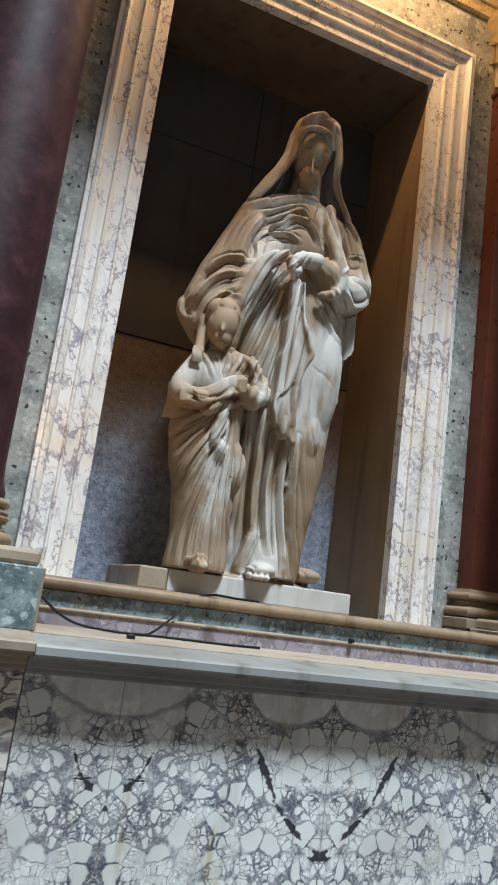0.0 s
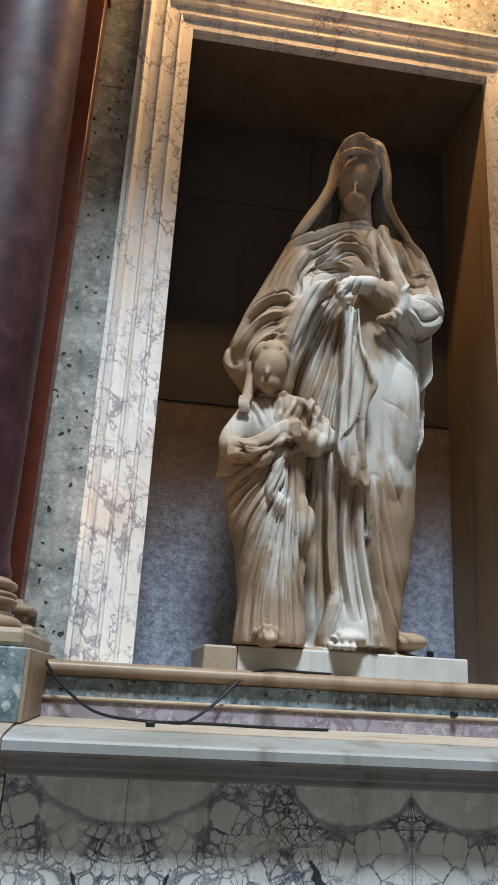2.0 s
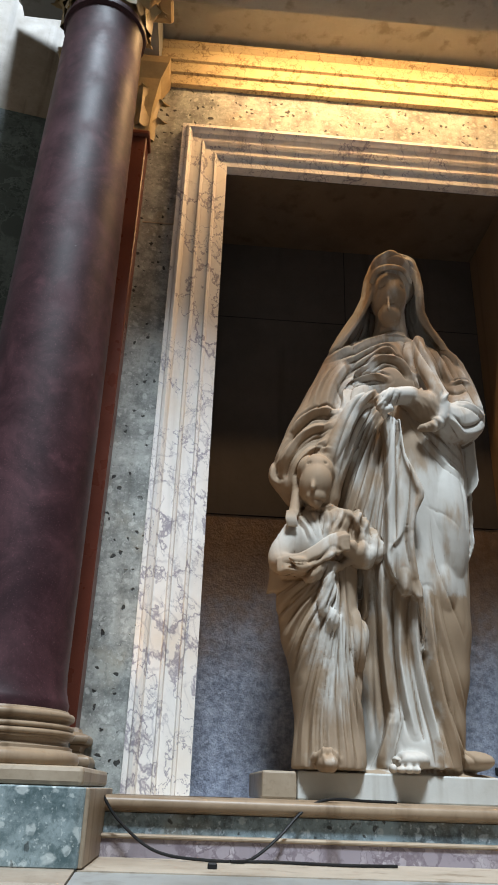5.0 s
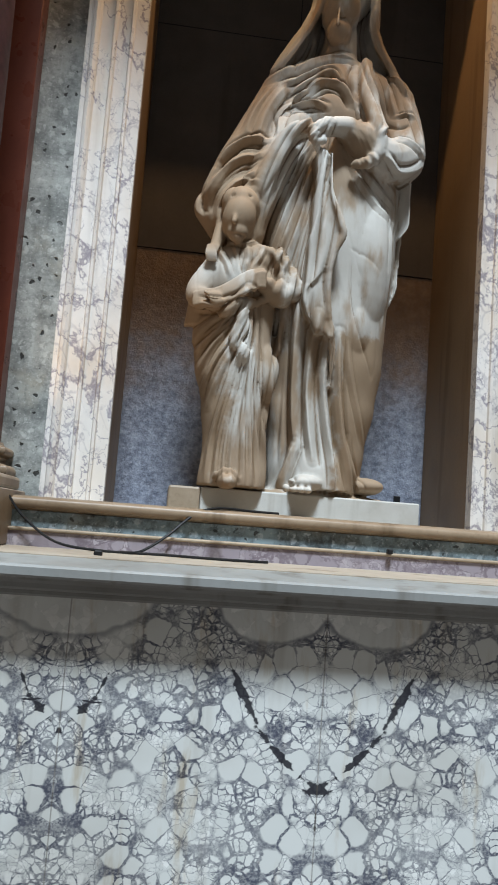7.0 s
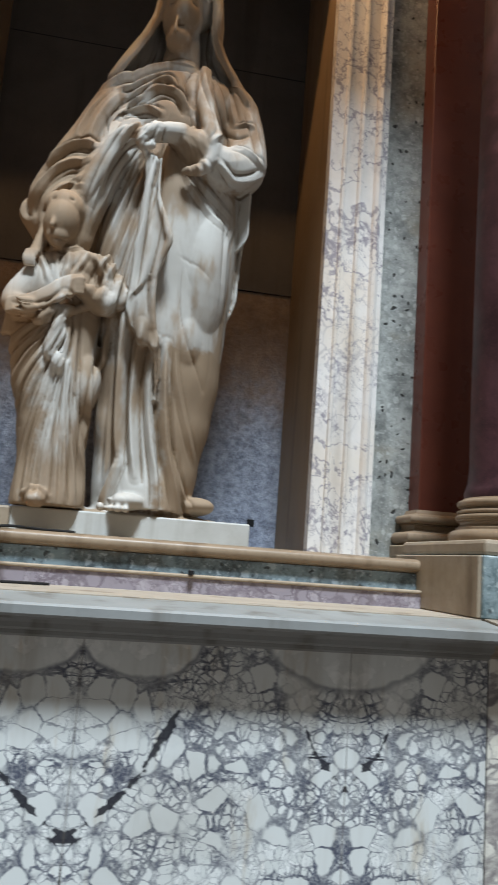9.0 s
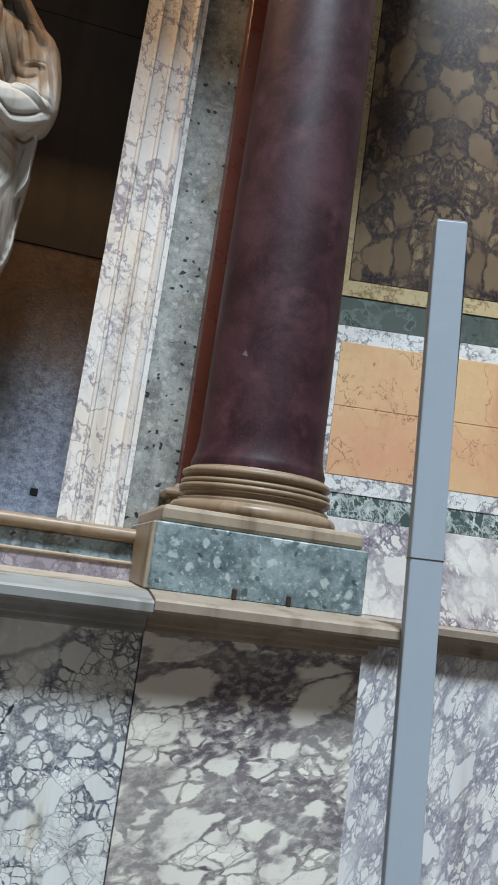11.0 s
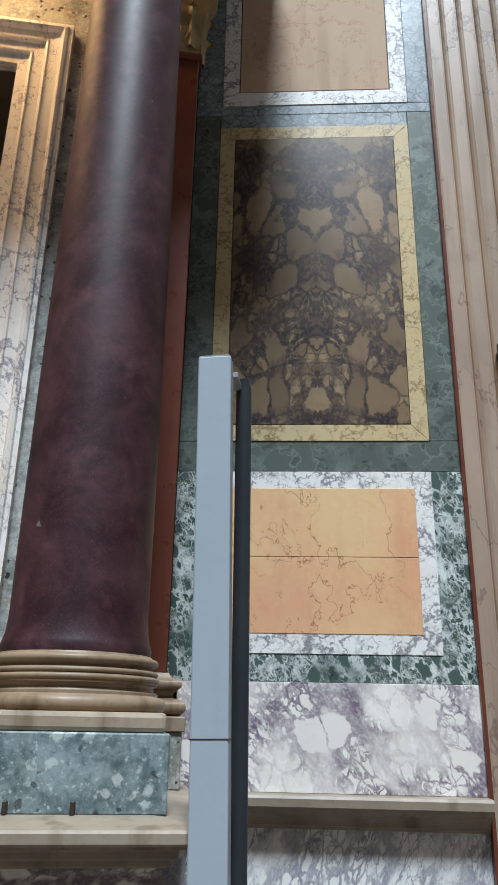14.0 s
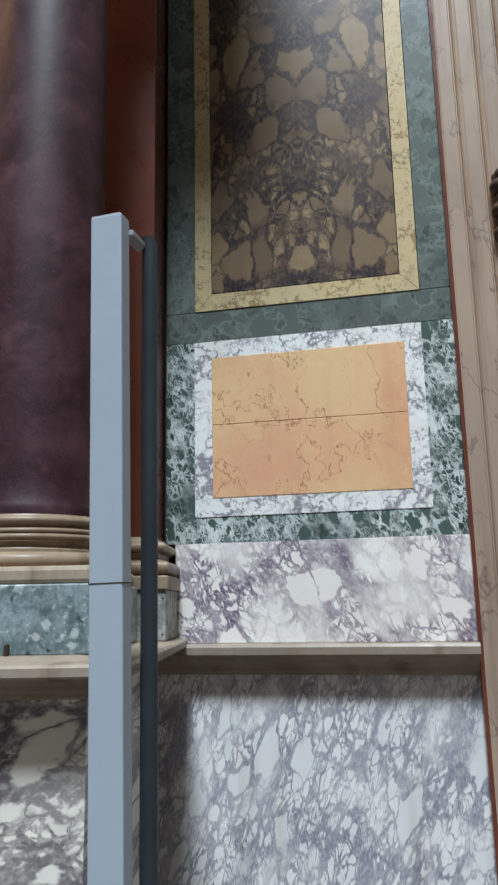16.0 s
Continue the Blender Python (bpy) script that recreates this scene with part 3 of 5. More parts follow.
def arc(cx, cz, r, a0, a1, k=6):
    return [(cx + r * math.cos(radians(a0 + (a1 - a0) * i / k)), cz + r * math.sin(radians(a0 + (a1 - a0) * i / k))) for i in range(k + 1)]


def lathe(rows, cx, cy, seg=48, wob=0.0):
    bm = bmesh.new()
    rings = []
    for r, z in rows:
        rings.append([bm.verts.new((cx + r * math.cos(2 * math.pi * i / seg), cy + r * math.sin(2 * math.pi * i / seg), z)) for i in range(seg)])
    for a, b in zip(rings, rings[1:]):
        for i in range(seg):
            bm.faces.new((a[i], a[(i + 1) % seg], b[(i + 1) % seg], b[i]))
    bm.faces.new(rings[0][::-1])
    bm.faces.new(rings[-1])
    return bm


def tube(points, radii, seg=8, bm=None):
    """A round rod through points, its radius given at each."""
    bm = bm or bmesh.new()
    pts = [Vector(p) for p in points]
    rings = []
    up = Vector((0.13, 0.97, 0.2))
    for i, p in enumerate(pts):
        d = (pts[min(i + 1, len(pts) - 1)] - pts[max(i - 1, 0)]).normalized()
        a = d.cross(up).normalized()
        b = d.cross(a)
        r = radii[i] if isinstance(radii, (list, tuple)) else radii
        rings.append([bm.verts.new(p + a * (r * math.cos(2 * math.pi * k / seg)) + b * (r * math.sin(2 * math.pi * k / seg))) for k in range(seg)])
    for a, b in zip(rings, rings[1:]):
        for k in range(seg):
            bm.faces.new((a[k], a[(k + 1) % seg], b[(k + 1) % seg], b[k]))
    bm.faces.new(rings[0][::-1])
    bm.faces.new(rings[-1])
    return bm


def spline(ctrl, k=6):
    """Points on a smooth curve through ctrl."""
    c = [Vector(p) for p in ctrl]
    c = [2 * c[0] - c[1]] + c + [2 * c[-1] - c[-2]]
    out = []
    for i in range(1, len(c) - 2):
        for j in range(k):
            t = j / k
            p0, p1, p2, p3 = c[i - 1:i + 3]
            out.append(0.5 * ((2 * p1) + (p2 - p0) * t + (2 * p0 - 5 * p1 + 4 * p2 - p3) * t * t + (3 * p1 - p0 - 3 * p2 + p3) * t ** 3))
    return out + [c[-2]]


def empty(name, m=None):
    ob = new(name)
    if m is not None:
        ob.matrix_basis = m
    return ob


# ---- the setting ----
OPEN_L, OPEN_R, OPEN_T = -0.860, 0.672, 4.625     # the niche's opening
BACK_Y = 0.62
tagged(mesh_object("floor", box(-23, 23, -45, 1.5, -0.2, 0.0), M_FLOOR), "polished coloured marble floor of the hall", "floor", kind="structure")

bm = bmesh.new()
rings = []
for r, z in [(22.6, 0.0), (22.6, 20.4)] + [(22.6 * math.cos(radians(a)), 20.4 + 22.6 * math.sin(radians(a))) for a in range(8, 79, 7)]:
    rings.append([bm.verts.new((r * math.cos(2 * math.pi * i / 72), -21.3 + r * math.sin(2 * math.pi * i / 72), z)) for i in range(72)])
for p, q in zip(rings, rings[1:]):
    for i in range(72):
        bm.faces.new((p[i], q[i], q[(i + 1) % 72], p[(i + 1) % 72]))
tagged(mesh_object("rotunda_wall", bm, M_SHELL), "plain curved wall and dome of the round hall", "wall", kind="structure")

# niche wall, pierced by the opening
wall = empty("wall_niche")
tagged(wall, "grey pitted stone wall round the statue niche", "wall", kind="structure")
part("wall_left", box(-1.80, OPEN_L - 0.02, 0.0, 0.95, 1.3, 6.6), M_GREY, wall)
part("wall_right", box(OPEN_R + 0.02, 1.50, 0.0, 0.95, 1.3, 6.6), M_GREY, wall)
part("wall_top", box(OPEN_L - 0.02, OPEN_R + 0.02, 0.0, 0.95, OPEN_T + 0.02, 6.6), M_GREY, wall)

niche = empty("niche")
tagged(niche, "deep rectangular niche lined with bluish-grey stone", "niche", kind="structure")
DARK_FROM = 2.90                     # where the dark upper lining begins
part("niche_back", box(OPEN_L - 0.018, OPEN_R + 0.018, BACK_Y, 0.93, 1.5, DARK_FROM - 0.002), M_NICHE, niche, "rough bluish stone, browner above")
part("niche_back", box(OPEN_L - 0.018, OPEN_R + 0.018, BACK_Y - 0.006, 0.93, DARK_FROM + 0.002, OPEN_T + 0.018), M_NICHE_DARK, niche, "darker black-brown upper back wall")
part("niche_side", box(OPEN_L - 0.018, OPEN_L, 0.05, BACK_Y - 0.008, 1.5, OPEN_T), M_REVEAL, niche, "brown stone reveal")
part("niche_side", box(OPEN_R, OPEN_R + 0.018, 0.05, BACK_Y - 0.008, 1.5, OPEN_T), M_REVEAL, niche)
part("niche_soffit", box(OPEN_L - 0.018, OPEN_R + 0.018, 0.05, BACK_Y - 0.008, OPEN_T, OPEN_T + 0.018), M_REVEAL_DARK, niche)
part("niche_floor", box(OPEN_L, OPEN_R, -0.02, BACK_Y, 1.4, 1.585), M_NICHE, niche)

# moulded marble frame round the opening, three sides: rows of (way outward from the opening, way out of the wall)
FRAME_ROWS = [(0.0, -0.045), (0.0, 0.012), (0.052, 0.018), (0.056, 0.030), (0.066, 0.034), (0.072, 0.022), (0.122, 0.028), (0.127, 0.042), (0.137, 0.046), (0.143, 0.034),
              (0.192, 0.040), (0.200, 0.056), (0.212, 0.066), (0.224, 0.060), (0.230, 0.048), (0.249, 0.048), (0.249, -0.02)]


def frame_moulding(x0, x1, z0, z1, rows):
    bm = bmesh.new()
    rings = []
    for cx, cz, sx, sz in ((x0, z0, -1, 0), (x0, z1, -1, 1), (x1, z1, 1, 1), (x1, z0, 1, 0)):
        rings.append([bm.verts.new((cx + sx * o, -h, cz + sz * o)) for o, h in rows])
    for a, b in zip(rings, rings[1:]):
        for j in range(len(rows) - 1):
            bm.faces.new((a[j], a[j + 1], b[j + 1], b[j]))
    return bm


tagged(mesh_object("niche_frame", frame_moulding(OPEN_L, OPEN_R, 1.50, OPEN_T, FRAME_ROWS), M_FRAME), "moulded white marble frame with violet-grey veins round the niche", "frame", kind="structure")

# the aedicule's podium: dado, cornice, ledge and steps up to the niche
DL, DR, DF = -1.72, 1.53, -1.016
podium = empty("podium")
tagged(podium, "marble-clad podium under the columns and the niche", "podium", kind="structure")
part("core", box(DL + 0.03, DR - 0.03, DF + 0.03, 0.1, 0.0, 1.41), M_CORNICE, podium)
part("dado_slab", box(-1.122, 0.938, DF, DF + 0.028, 0.12, 1.34), M_DADO, podium, "white breccia slabs with black veins, opened like a book")
part("dado_slab", box(0.942, DR, DF, DF + 0.028, 0.12, 1.34), M_DADO_COLUMN, podium, "cream and violet breccia slab")
part("dado_slab", box(DL, -1.126, DF, DF + 0.028, 0.12, 1.34), M_DADO_COLUMN, podium, "cream and violet breccia slab")
part("side_slab", box(DR - 0.028, DR, DF + 0.03, 0.2, 0.12, 1.34), M_DADO_COLUMN, podium)
part("side_slab", box(DL, DL + 0.028, DF + 0.03, 0.2, 0.12, 1.34), M_DADO_COLUMN, podium)
part("skirting", sweep([(-0.03, 0.0), (0.04, 0.0), (0.04, 0.10), (0.02, 0.125), (-0.03, 0.125)], [(DL, 0.1), (DL, DF), (DR, DF), (DR, 0.1)]), M_CORNICE, podium)
CORNICE = [(-0.05, 1.30), (0.012, 1.335), (0.012, 1.345), (0.022, 1.347), (0.030, 1.352)] + arc(0.075, 1.352, 0.045, 180, 100, 5) + \
          [(0.072, 1.396 - 0.018), (0.098, 1.378), (0.100, 1.384), (0.120, 1.386), (0.126, 1.392), (0.126, 1.412), (0.120, 1.418), (-0.05, 1.434)]
part("cornice", sweep(CORNICE, [(-1.124, DF), (0.940, DF)]), M_CORNICE, podium, "grey moulded marble cornice")
CORNICE_B = [(o * 0.97, z + 0.006) for o, z in CORNICE]
part("cornice", sweep(CORNICE_B, [(0.942, DF), (DR, DF), (DR, 0.2)]), M_CORNICE_TAN, podium, "brown moulded marble cornice")
part("cornice", sweep(CORNICE_B, [(DL, 0.2), (DL, DF), (-1.126, DF)]), M_CORNICE_TAN, podium, "brown moulded marble cornice")
part("ledge", box(DL + 0.03, DR - 0.03, DF + 0.04, 0.0, 1.405, 1.436), M_LEDGE, podium, "dusty worn marble ledge")
STEP_L, STEP_R = -1.115, 0.931
part("lower_step", box(STEP_L, STEP_R, -0.57, -0.02, 1.43, 1.486, 0.003), M_PURPLE, podium, "chipped purple marble step")
part("lower_lip", box(STEP_L, STEP_R, -0.578, -0.50, 1.484, 1.496, 0.004), M_BUFF, podium)
part("upper_step", box(STEP_L, STEP_R, -0.53, -0.02, 1.49, 1.56, 0.003), M_BLUE, podium, "teal-grey marble riser")
SILL = [(-0.4, 1.552), (0.0, 1.552), (0.014, 1.556)] + arc(0.014, 1.576, 0.019, -90, 90, 7) + [(0.0, 1.598), (-0.4, 1.598)]
part("sill", sweep(SILL, [(STEP_L, -0.40), (STEP_L, -0.53), (STEP_R, -0.53), (STEP_R, -0.40)]), M_TAN, podium, "rounded brown marble sill moulding", smooth=True)
part("sill_top", box(STEP_L, STEP_R, -0.53, 0.06, 1.55, 1.596), M_LEDGE, podium)


# ---- columns and pilasters ----
def column(cx, cy, px):
    col = empty("column", pose(0, 0, 0))
    tagged(col, "polished dark purple porphyry column on a green marble block", "column", "columns of the aedicule")
    part("pedestal_block", box(px - 0.298, px + 0.298, -0.985, -0.33, 1.437, 1.615, 0.004), M_GREEN_LIGHT, col, "mottled light green marble block")
    side = 1 if px < 0 else -1
    part("side_facing", box(px + side * 0.296 - 0.012, px + side * 0.296 + 0.012, -0.972, -0.335, 1.438, 1.614, 0.003), M_BUFF, col, "brown marble facing")
    part("plinth", box(px - 0.288, px + 0.288, -0.972, -0.34, 1.615, 1.662, 0.012, 2), M_BUFF, col, "pale chipped marble plinth")
    rows = [(0.235, 1.660)] + arc(0.240, 1.682, 0.022, -90, 90, 7) + [(0.238, 1.706), (0.238, 1.713), (0.229, 1.716), (0.224, 1.724), (0.226, 1.733), (0.236, 1.735), (0.236, 1.740)] + \
        arc(0.233, 1.748, 0.008, -90, 90, 5) + [(0.230, 1.757)] + arc(0.230, 1.765, 0.007, -90, 90, 5) + [(0.224, 1.773), (0.221, 1.778), (0.226, 1.783)] + arc(0.225, 1.794, 0.011, -90, 90, 6) + [(0.219, 1.807), (0.216, 1.812)]
    part("base", lathe(rows, cx, cy, 64), M_TAN, col, "moulded brown marble base", smooth=True)
    rows = [(0.212, 1.812), (0.214, 1.832), (0.210, 1.842), (0.202, 1.872), (0.198, 1.92)]
    rows += [(0.198 - 0.028 * (i / 14) ** 1.7, 1.92 + 2.74 * i / 14) for i in range(1, 15)] + [(0.172, 4.69), (0.184, 4.70), (0.186, 4.72), (0.178, 4.735)]
    part("shaft", lathe(rows, cx, cy, 72), M_PORPHYRY, col, "dark purple porphyry shaft", smooth=True)
    cap = part("capital", lathe([(0.172, 4.735), (0.170, 4.80), (0.178, 4.95), (0.205, 5.10), (0.25, 5.17), (0.25, 5.18)], cx, cy, 32), M_GILT, col, "carved leaf capital", smooth=True)
    part("abacus", box(cx - 0.27, cx + 0.27, cy - 0.27, cy + 0.27, 5.18, 5.235, 0.012), M_GILT, cap)
    for tier, (z0, h, r0, cnt) in enumerate(((4.74, 0.20, 0.176, 8), (4.80, 0.28, 0.178, 8))):
        bm = bmesh.new()
        for i in range(cnt):
            a = 2 * math.pi * (i + 0.5 * tier) / cnt
            leaf(bm, cx + r0 * math.cos(a), cy + r0 * math.sin(a), z0, a, h, 0.14)
        part("acanthus_leaves", bm, M_GILT, cap, smooth=True)
    return col


def leaf(bm, x, y, z, a, h, w):
    """A curling leaf that stands against a bell, facing the way a."""
    out, side = Vector((math.cos(a), math.sin(a), 0)), Vector((-math.sin(a), math.cos(a), 0))
    rows = []
    for i in range(7):
        t = i / 6
        o = 0.006 + 0.10 * max(0, t - 0.55) ** 1.5 * 2.2
        zz = h * (t if t < 0.85 else 0.85 - (t - 0.85) * 0.7)
        ww = w * 0.5 * (0.75 + 0.25 * math.sin(t * 9)) * (1 - 0.75 * t ** 3)
        rows.append([bm.verts.new(Vector((x, y, z + zz)) + out * (o + (0.016 if k == 0 else 0.0) + 0.01 * (1 - abs(k))) + side * (ww * k)) for k in (-1, -0.5, 0, 0.5, 1)])
    for p, q in zip(rows, rows[1:]):
        for k in range(4):
            bm.faces.new((p[k], p[k + 1], q[k + 1], q[k]))


column(1.266, -0.655, 1.234)
column(2 * X0 - 1.266, -0.655, 2 * X0 - 1.234)


def pilaster(x0, x1):
    p = empty("pilaster")
    tagged(p, "flat dark red marble pilaster behind the column", "pilaster", "pilasters of the aedicule")
    part("shaft", box(x0, x1, -0.11, 0.20, 1.80, 4.70, 0.004), M_RED, p, "smooth red marble shaft")
    part("astragal", box(x0 - 0.015, x1 + 0.015, -0.13, 0.01, 4.68, 4.715, 0.01, 2), M_RED, p)
    prof = [(-0.1, 1.66), (0.046, 1.66)] + arc(0.046, 1.690, 0.026, -90, 90, 6) + [(0.034, 1.718), (0.026, 1.728), (0.030, 1.742), (0.042, 1.746)] + arc(0.038, 1.766, 0.018, -90, 90, 6) + [(0.018, 1.79), (0.010, 1.806), (-0.1, 1.806)]
    part("base", sweep(prof, [(x0, 0.0), (x0, -0.11), (x1, -0.11), (x1, 0.16)]), M_TAN, p, "moulded tan marble base", smooth=True)
    part("plinth", box(x0 - 0.075, x1 + 0.072, -0.19, 0.16, 1.61, 1.66, 0.004), M_BUFF, p)
    part("pedestal", box(x0 - 0.066, x1 + 0.062, -0.18, 0.16, 1.43, 1.61, 0.004), M_GREY, p)
    cap = part("capital", sweep([(-0.08, 4.715), (0.0, 4.715), (0.01, 4.9), (0.04, 5.08), (0.08, 5.16), (0.085, 5.20), (-0.08, 5.20)], [(x0, 0.02), (x0, -0.10), (x1, -0.10), (x1, 0.02)]), M_GILT, p, "carved leaf capital")
    bm = bmesh.new()
    for tier, (z0, h) in enumerate(((4.72, 0.18), (4.76, 0.30))):
        for i in range(4):
            leaf(bm, x0 + (x1 - x0) * (i + 0.25 + 0.5 * tier) / 4.2, -0.10, z0, -math.pi / 2, h, 0.10)
        leaf(bm, x0, -0.05, z0, math.pi, h, 0.09)
        leaf(bm, x1, -0.05, z0, 0.0, h, 0.09)
    part("acanthus_leaves", bm, M_GILT, cap, smooth=True)


pilaster(1.10, 1.545)
pilaster(2 * X0 - 1.53, 2 * X0 - 1.10)

# entablature over columns and niche
ent = empty("entablature")
tagged(ent, "moulded marble entablature carried by the columns", "entablature", kind="structure")
ARCH = [(-0.1, 5.19), (0.03, 5.19), (0.03, 5.26), (0.045, 5.265), (0.045, 5.34), (0.06, 5.345), (0.06, 5.43), (0.085, 5.45), (0.085, 5.47), (-0.1, 5.47)]
part("back_architrave", sweep(ARCH, [(-1.30, 0.0), (1.12, 0.0)]), M_GOLD_BORDER, ent, "golden yellow marble architrave")
EX0, EX1 = 2 * X0 - 1.50, 1.50
ARCH2 = [(-0.42, 5.236), (0.0, 5.236), (0.0, 5.31), (0.015, 5.315), (0.015, 5.40), (0.05, 5.43), (0.02, 5.45), (0.02, 5.58), (0.08, 5.60), (0.11, 5.65), (0.40, 5.66), (0.41, 5.72), (0.45, 5.78), (-0.42, 5.78)]
part("beam", sweep(ARCH2, [(EX0, 0.0), (EX0, -0.90), (EX1, -0.90), (EX1, 0.1)]), M_CORNICE, ent)
part("soffit", box(EX0 + 0.1, EX1 - 0.1, -0.88, 0.0, 5.50, 5.60), M_CORNICE, ent)

# ---- the flat wall beside the aedicule, a little turned ----
TURN = math.degrees(math.atan(-0.195))
WALL = pose(1.69, 0.15, 0, 0, 0, TURN)
CT = math.cos(radians(TURN))


def along(x):
    return (x - 1.69) / CT


side = empty("wall_side", WALL)
tagged(side, "wall inlaid with panels of coloured marble", "wall", kind="structure")


def inlay(name, x0, x1, z0, z1, mat, depth=0.0, label=""):
    return part(name, box(along(x0), along(x1), -depth, 0.10, z0, z1, 0.0015), mat, side, label)


part("backing", box(-0.3, 2.6, 0.05, 0.5, 0.0, 9.0), M_SHELL, side)


def border(x0, x1, z0, z1, w, mat, depth, name, label=""):
    """Four strips with mitred ends round a panel; x0..z1 is the outer edge."""
    a, b = along(x0), along(x1)
    for k, q in enumerate((((a, z0), (b, z0), (b - w, z0 + w), (a + w, z0 + w)), ((b, z0), (b, z1), (b - w, z1 - w), (b - w, z0 + w)),
                           ((b, z1), (a, z1), (a + w, z1 - w), (b - w, z1 - w)), ((a, z1), (a, z0), (a + w, z0 + w), (a + w, z1 - w)))):
        bm = bmesh.new()
        cx, cz = sum(p[0] for p in q) / 4, sum(p[1] for p in q) / 4
        f = [bm.verts.new((p[0] + (cx - p[0]) * 0.002, -depth, p[1] + (cz - p[1]) * 0.002)) for p in q]
        g = [bm.verts.new((p[0], 0.06, p[1])) for p in q]
        bm.faces.new(f)
        for i in range(4):
            bm.faces.new((f[i], f[(i + 1) % 4], g[(i + 1) % 4], g[i]))
        part(name, bm, mat, side, label if k == 0 else "")


PL, PR = 1.56, 2.742
inlay("marble_slab", PL + 0.04, PR, 1.405, 1.795, M_SLAB, 0.012, "white slab with violet veins")
border(PL, PR, 1.797, 2.655, 0.1272, M_GREEN, 0.008, "green_strip", "dark green and white marble strip")
border(1.684, 2.617, 1.903, 2.654, 0.076, M_BORDER, 0.011, "white_strip", "white veined marble strip")
inlay("yellow_panel", 1.759, 2.547, 2.287, 2.579, M_YELLOW, 0.013, "yellow marble with red-brown veins")
inlay("yellow_panel", 1.759, 2.547, 1.979, 2.285, M_YELLOW, 0.013)
inlay("green_band", PL, PR, 2.657, 2.793, M_GREEN_PLAIN, 0.007, "plain dark green marble band")
inlay("green_band", PL, 1.686, 2.795, 4.60, M_GREEN_PLAIN, 0.007)
inlay("green_band", 2.622, PR, 2.795, 4.60, M_GREEN_PLAIN, 0.007)
inlay("green_band", 1.688, 2.620, 4.517, 4.60, M_BREC_BLUE, 0.007, "grey-blue breccia band")
border(1.688, 2.620, 2.795, 4.515, 0.074, M_GOLD_BORDER, 0.011, "yellow_strip", "yellow veined marble strip")
inlay("dark_panel", 1.763, 2.545, 2.871, 4.439, M_AFRICANO, 0.013, "dark marble with large tan pebbles")
inlay("breccia_band", PL, PR, 4.602, 4.66, M_BREC_BLUE, 0.007)
inlay("breccia_band", PL, 1.69, 4.662, 5.9, M_BREC_BLUE, 0.007)
inlay("breccia_band", 2.63, PR, 4.662, 5.9, M_BREC_BLUE, 0.007)
border(1.692, 2.628, 4.662, 5.60, 0.085, M_BORDER, 0.011, "white_strip")
inlay("pale_panel", 1.78, 2.54, 4.75, 5.51, M_YELLOW_PALE, 0.013, "pale yellow-pink marble panel")
inlay("breccia_band", 1.692, 2.628, 5.602, 5.9, M_BREC_BLUE, 0.007)
inlay("upper_wall", PL, PR, 5.902, 8.8, M_BUFF, 0.007)
inlay("dado_slab", PL - 0.1, PR, 0.10, 1.33, M_RECESS, -0.008, "white marble slab with flowing grey veins")
SIDE_CORNICE = [(-0.04, 1.28), (0.0, 1.285), (0.006, 1.295), (0.022, 1.30)] + arc(0.062, 1.302, 0.040, 180, 100, 5) + [(0.07, 1.36), (0.088, 1.365), (0.090, 1.392), (0.084, 1.402), (-0.04, 1.406)]
part("side_cornice", sweep(SIDE_CORNICE, [(along(1.50), 0.0), (along(PR), 0.0)]), M_CORNICE_TAN, side, "brown moulded marble cornice")
part("skirting", box(along(1.5), along(PR), -0.03, 0.05, 0.0, 0.12, 0.004), M_CORNICE, side)

# tall moulded jamb at the end of the panelled wall
jamb = empty("jamb", WALL)
tagged(jamb, "tall pale marble jamb with upright mouldings", "jamb", kind="structure")
JROWS = [(PR + 0.004, 0.0), (PR + 0.004, 0.03), (PR + 0.016, 0.034)]
for i in range(8):
    x, h = PR + 0.02 + 0.085 * i, 0.036 + 0.012 * i
    JROWS += [(x, h), (x + 0.052, h + 0.002), (x + 0.055, h - 0.003), (x + 0.060, h - 0.003), (x + 0.064, h + 0.008), (x + 0.072, h + 0.015), (x + 0.080, h + 0.014)]
JROWS += [(PR + 0.75, 0.14), (PR + 0.75, 0.0)]
bm = bmesh.new()
lo = [bm.verts.new((along(x), -h, 0.0)) for x, h in JROWS]
hi = [bm.verts.new((along(x), -h, 9.0)) for x, h in JROWS]
for j in range(len(lo) - 1):
    bm.faces.new((lo[j], lo[j + 1], hi[j + 1], hi[j]))
part("moulding", bm, M_JAMB, jamb)
part("red_fillet", box(along(PR - 0.002), along(PR + 0.012), -0.034, 0.02, 0.0, 9.0), M_RED, jamb, "thin red marble fillet")

# wall on the other side, beyond the left column
WALL_L = pose(2 * X0 - 1.60, 0.15, 0, 0, 0, -TURN)
left = empty("wall_left", WALL_L)
tagged(left, "wall of coloured marble beyond the column", "wall", kind="structure")
part("backing", box(-2.6, 0.3, 0.03, 0.5, 0.0, 9.0), M_GREY, left)
part("dado_slab", box(-2.6, 0.1, 0.0, 0.05, 0.1, 1.33), M_RECESS, left)
part("side_cornice", sweep(SIDE_CORNICE, [(-2.6, 0.0), (0.1, 0.0)]), M_CORNICE_TAN, left)
part("marble_slab", box(-2.6, 0.1, -0.01, 0.05, 1.405, 1.795), M_SLAB, left)
part("green_band", box(-2.6, 0.1, -0.007, 0.05, 1.797, 5.0), M_GREEN_PLAIN, left)
part("upper_wall", box(-2.6, 0.1, -0.007, 0.05, 5.002, 8.8), M_BUFF, left)


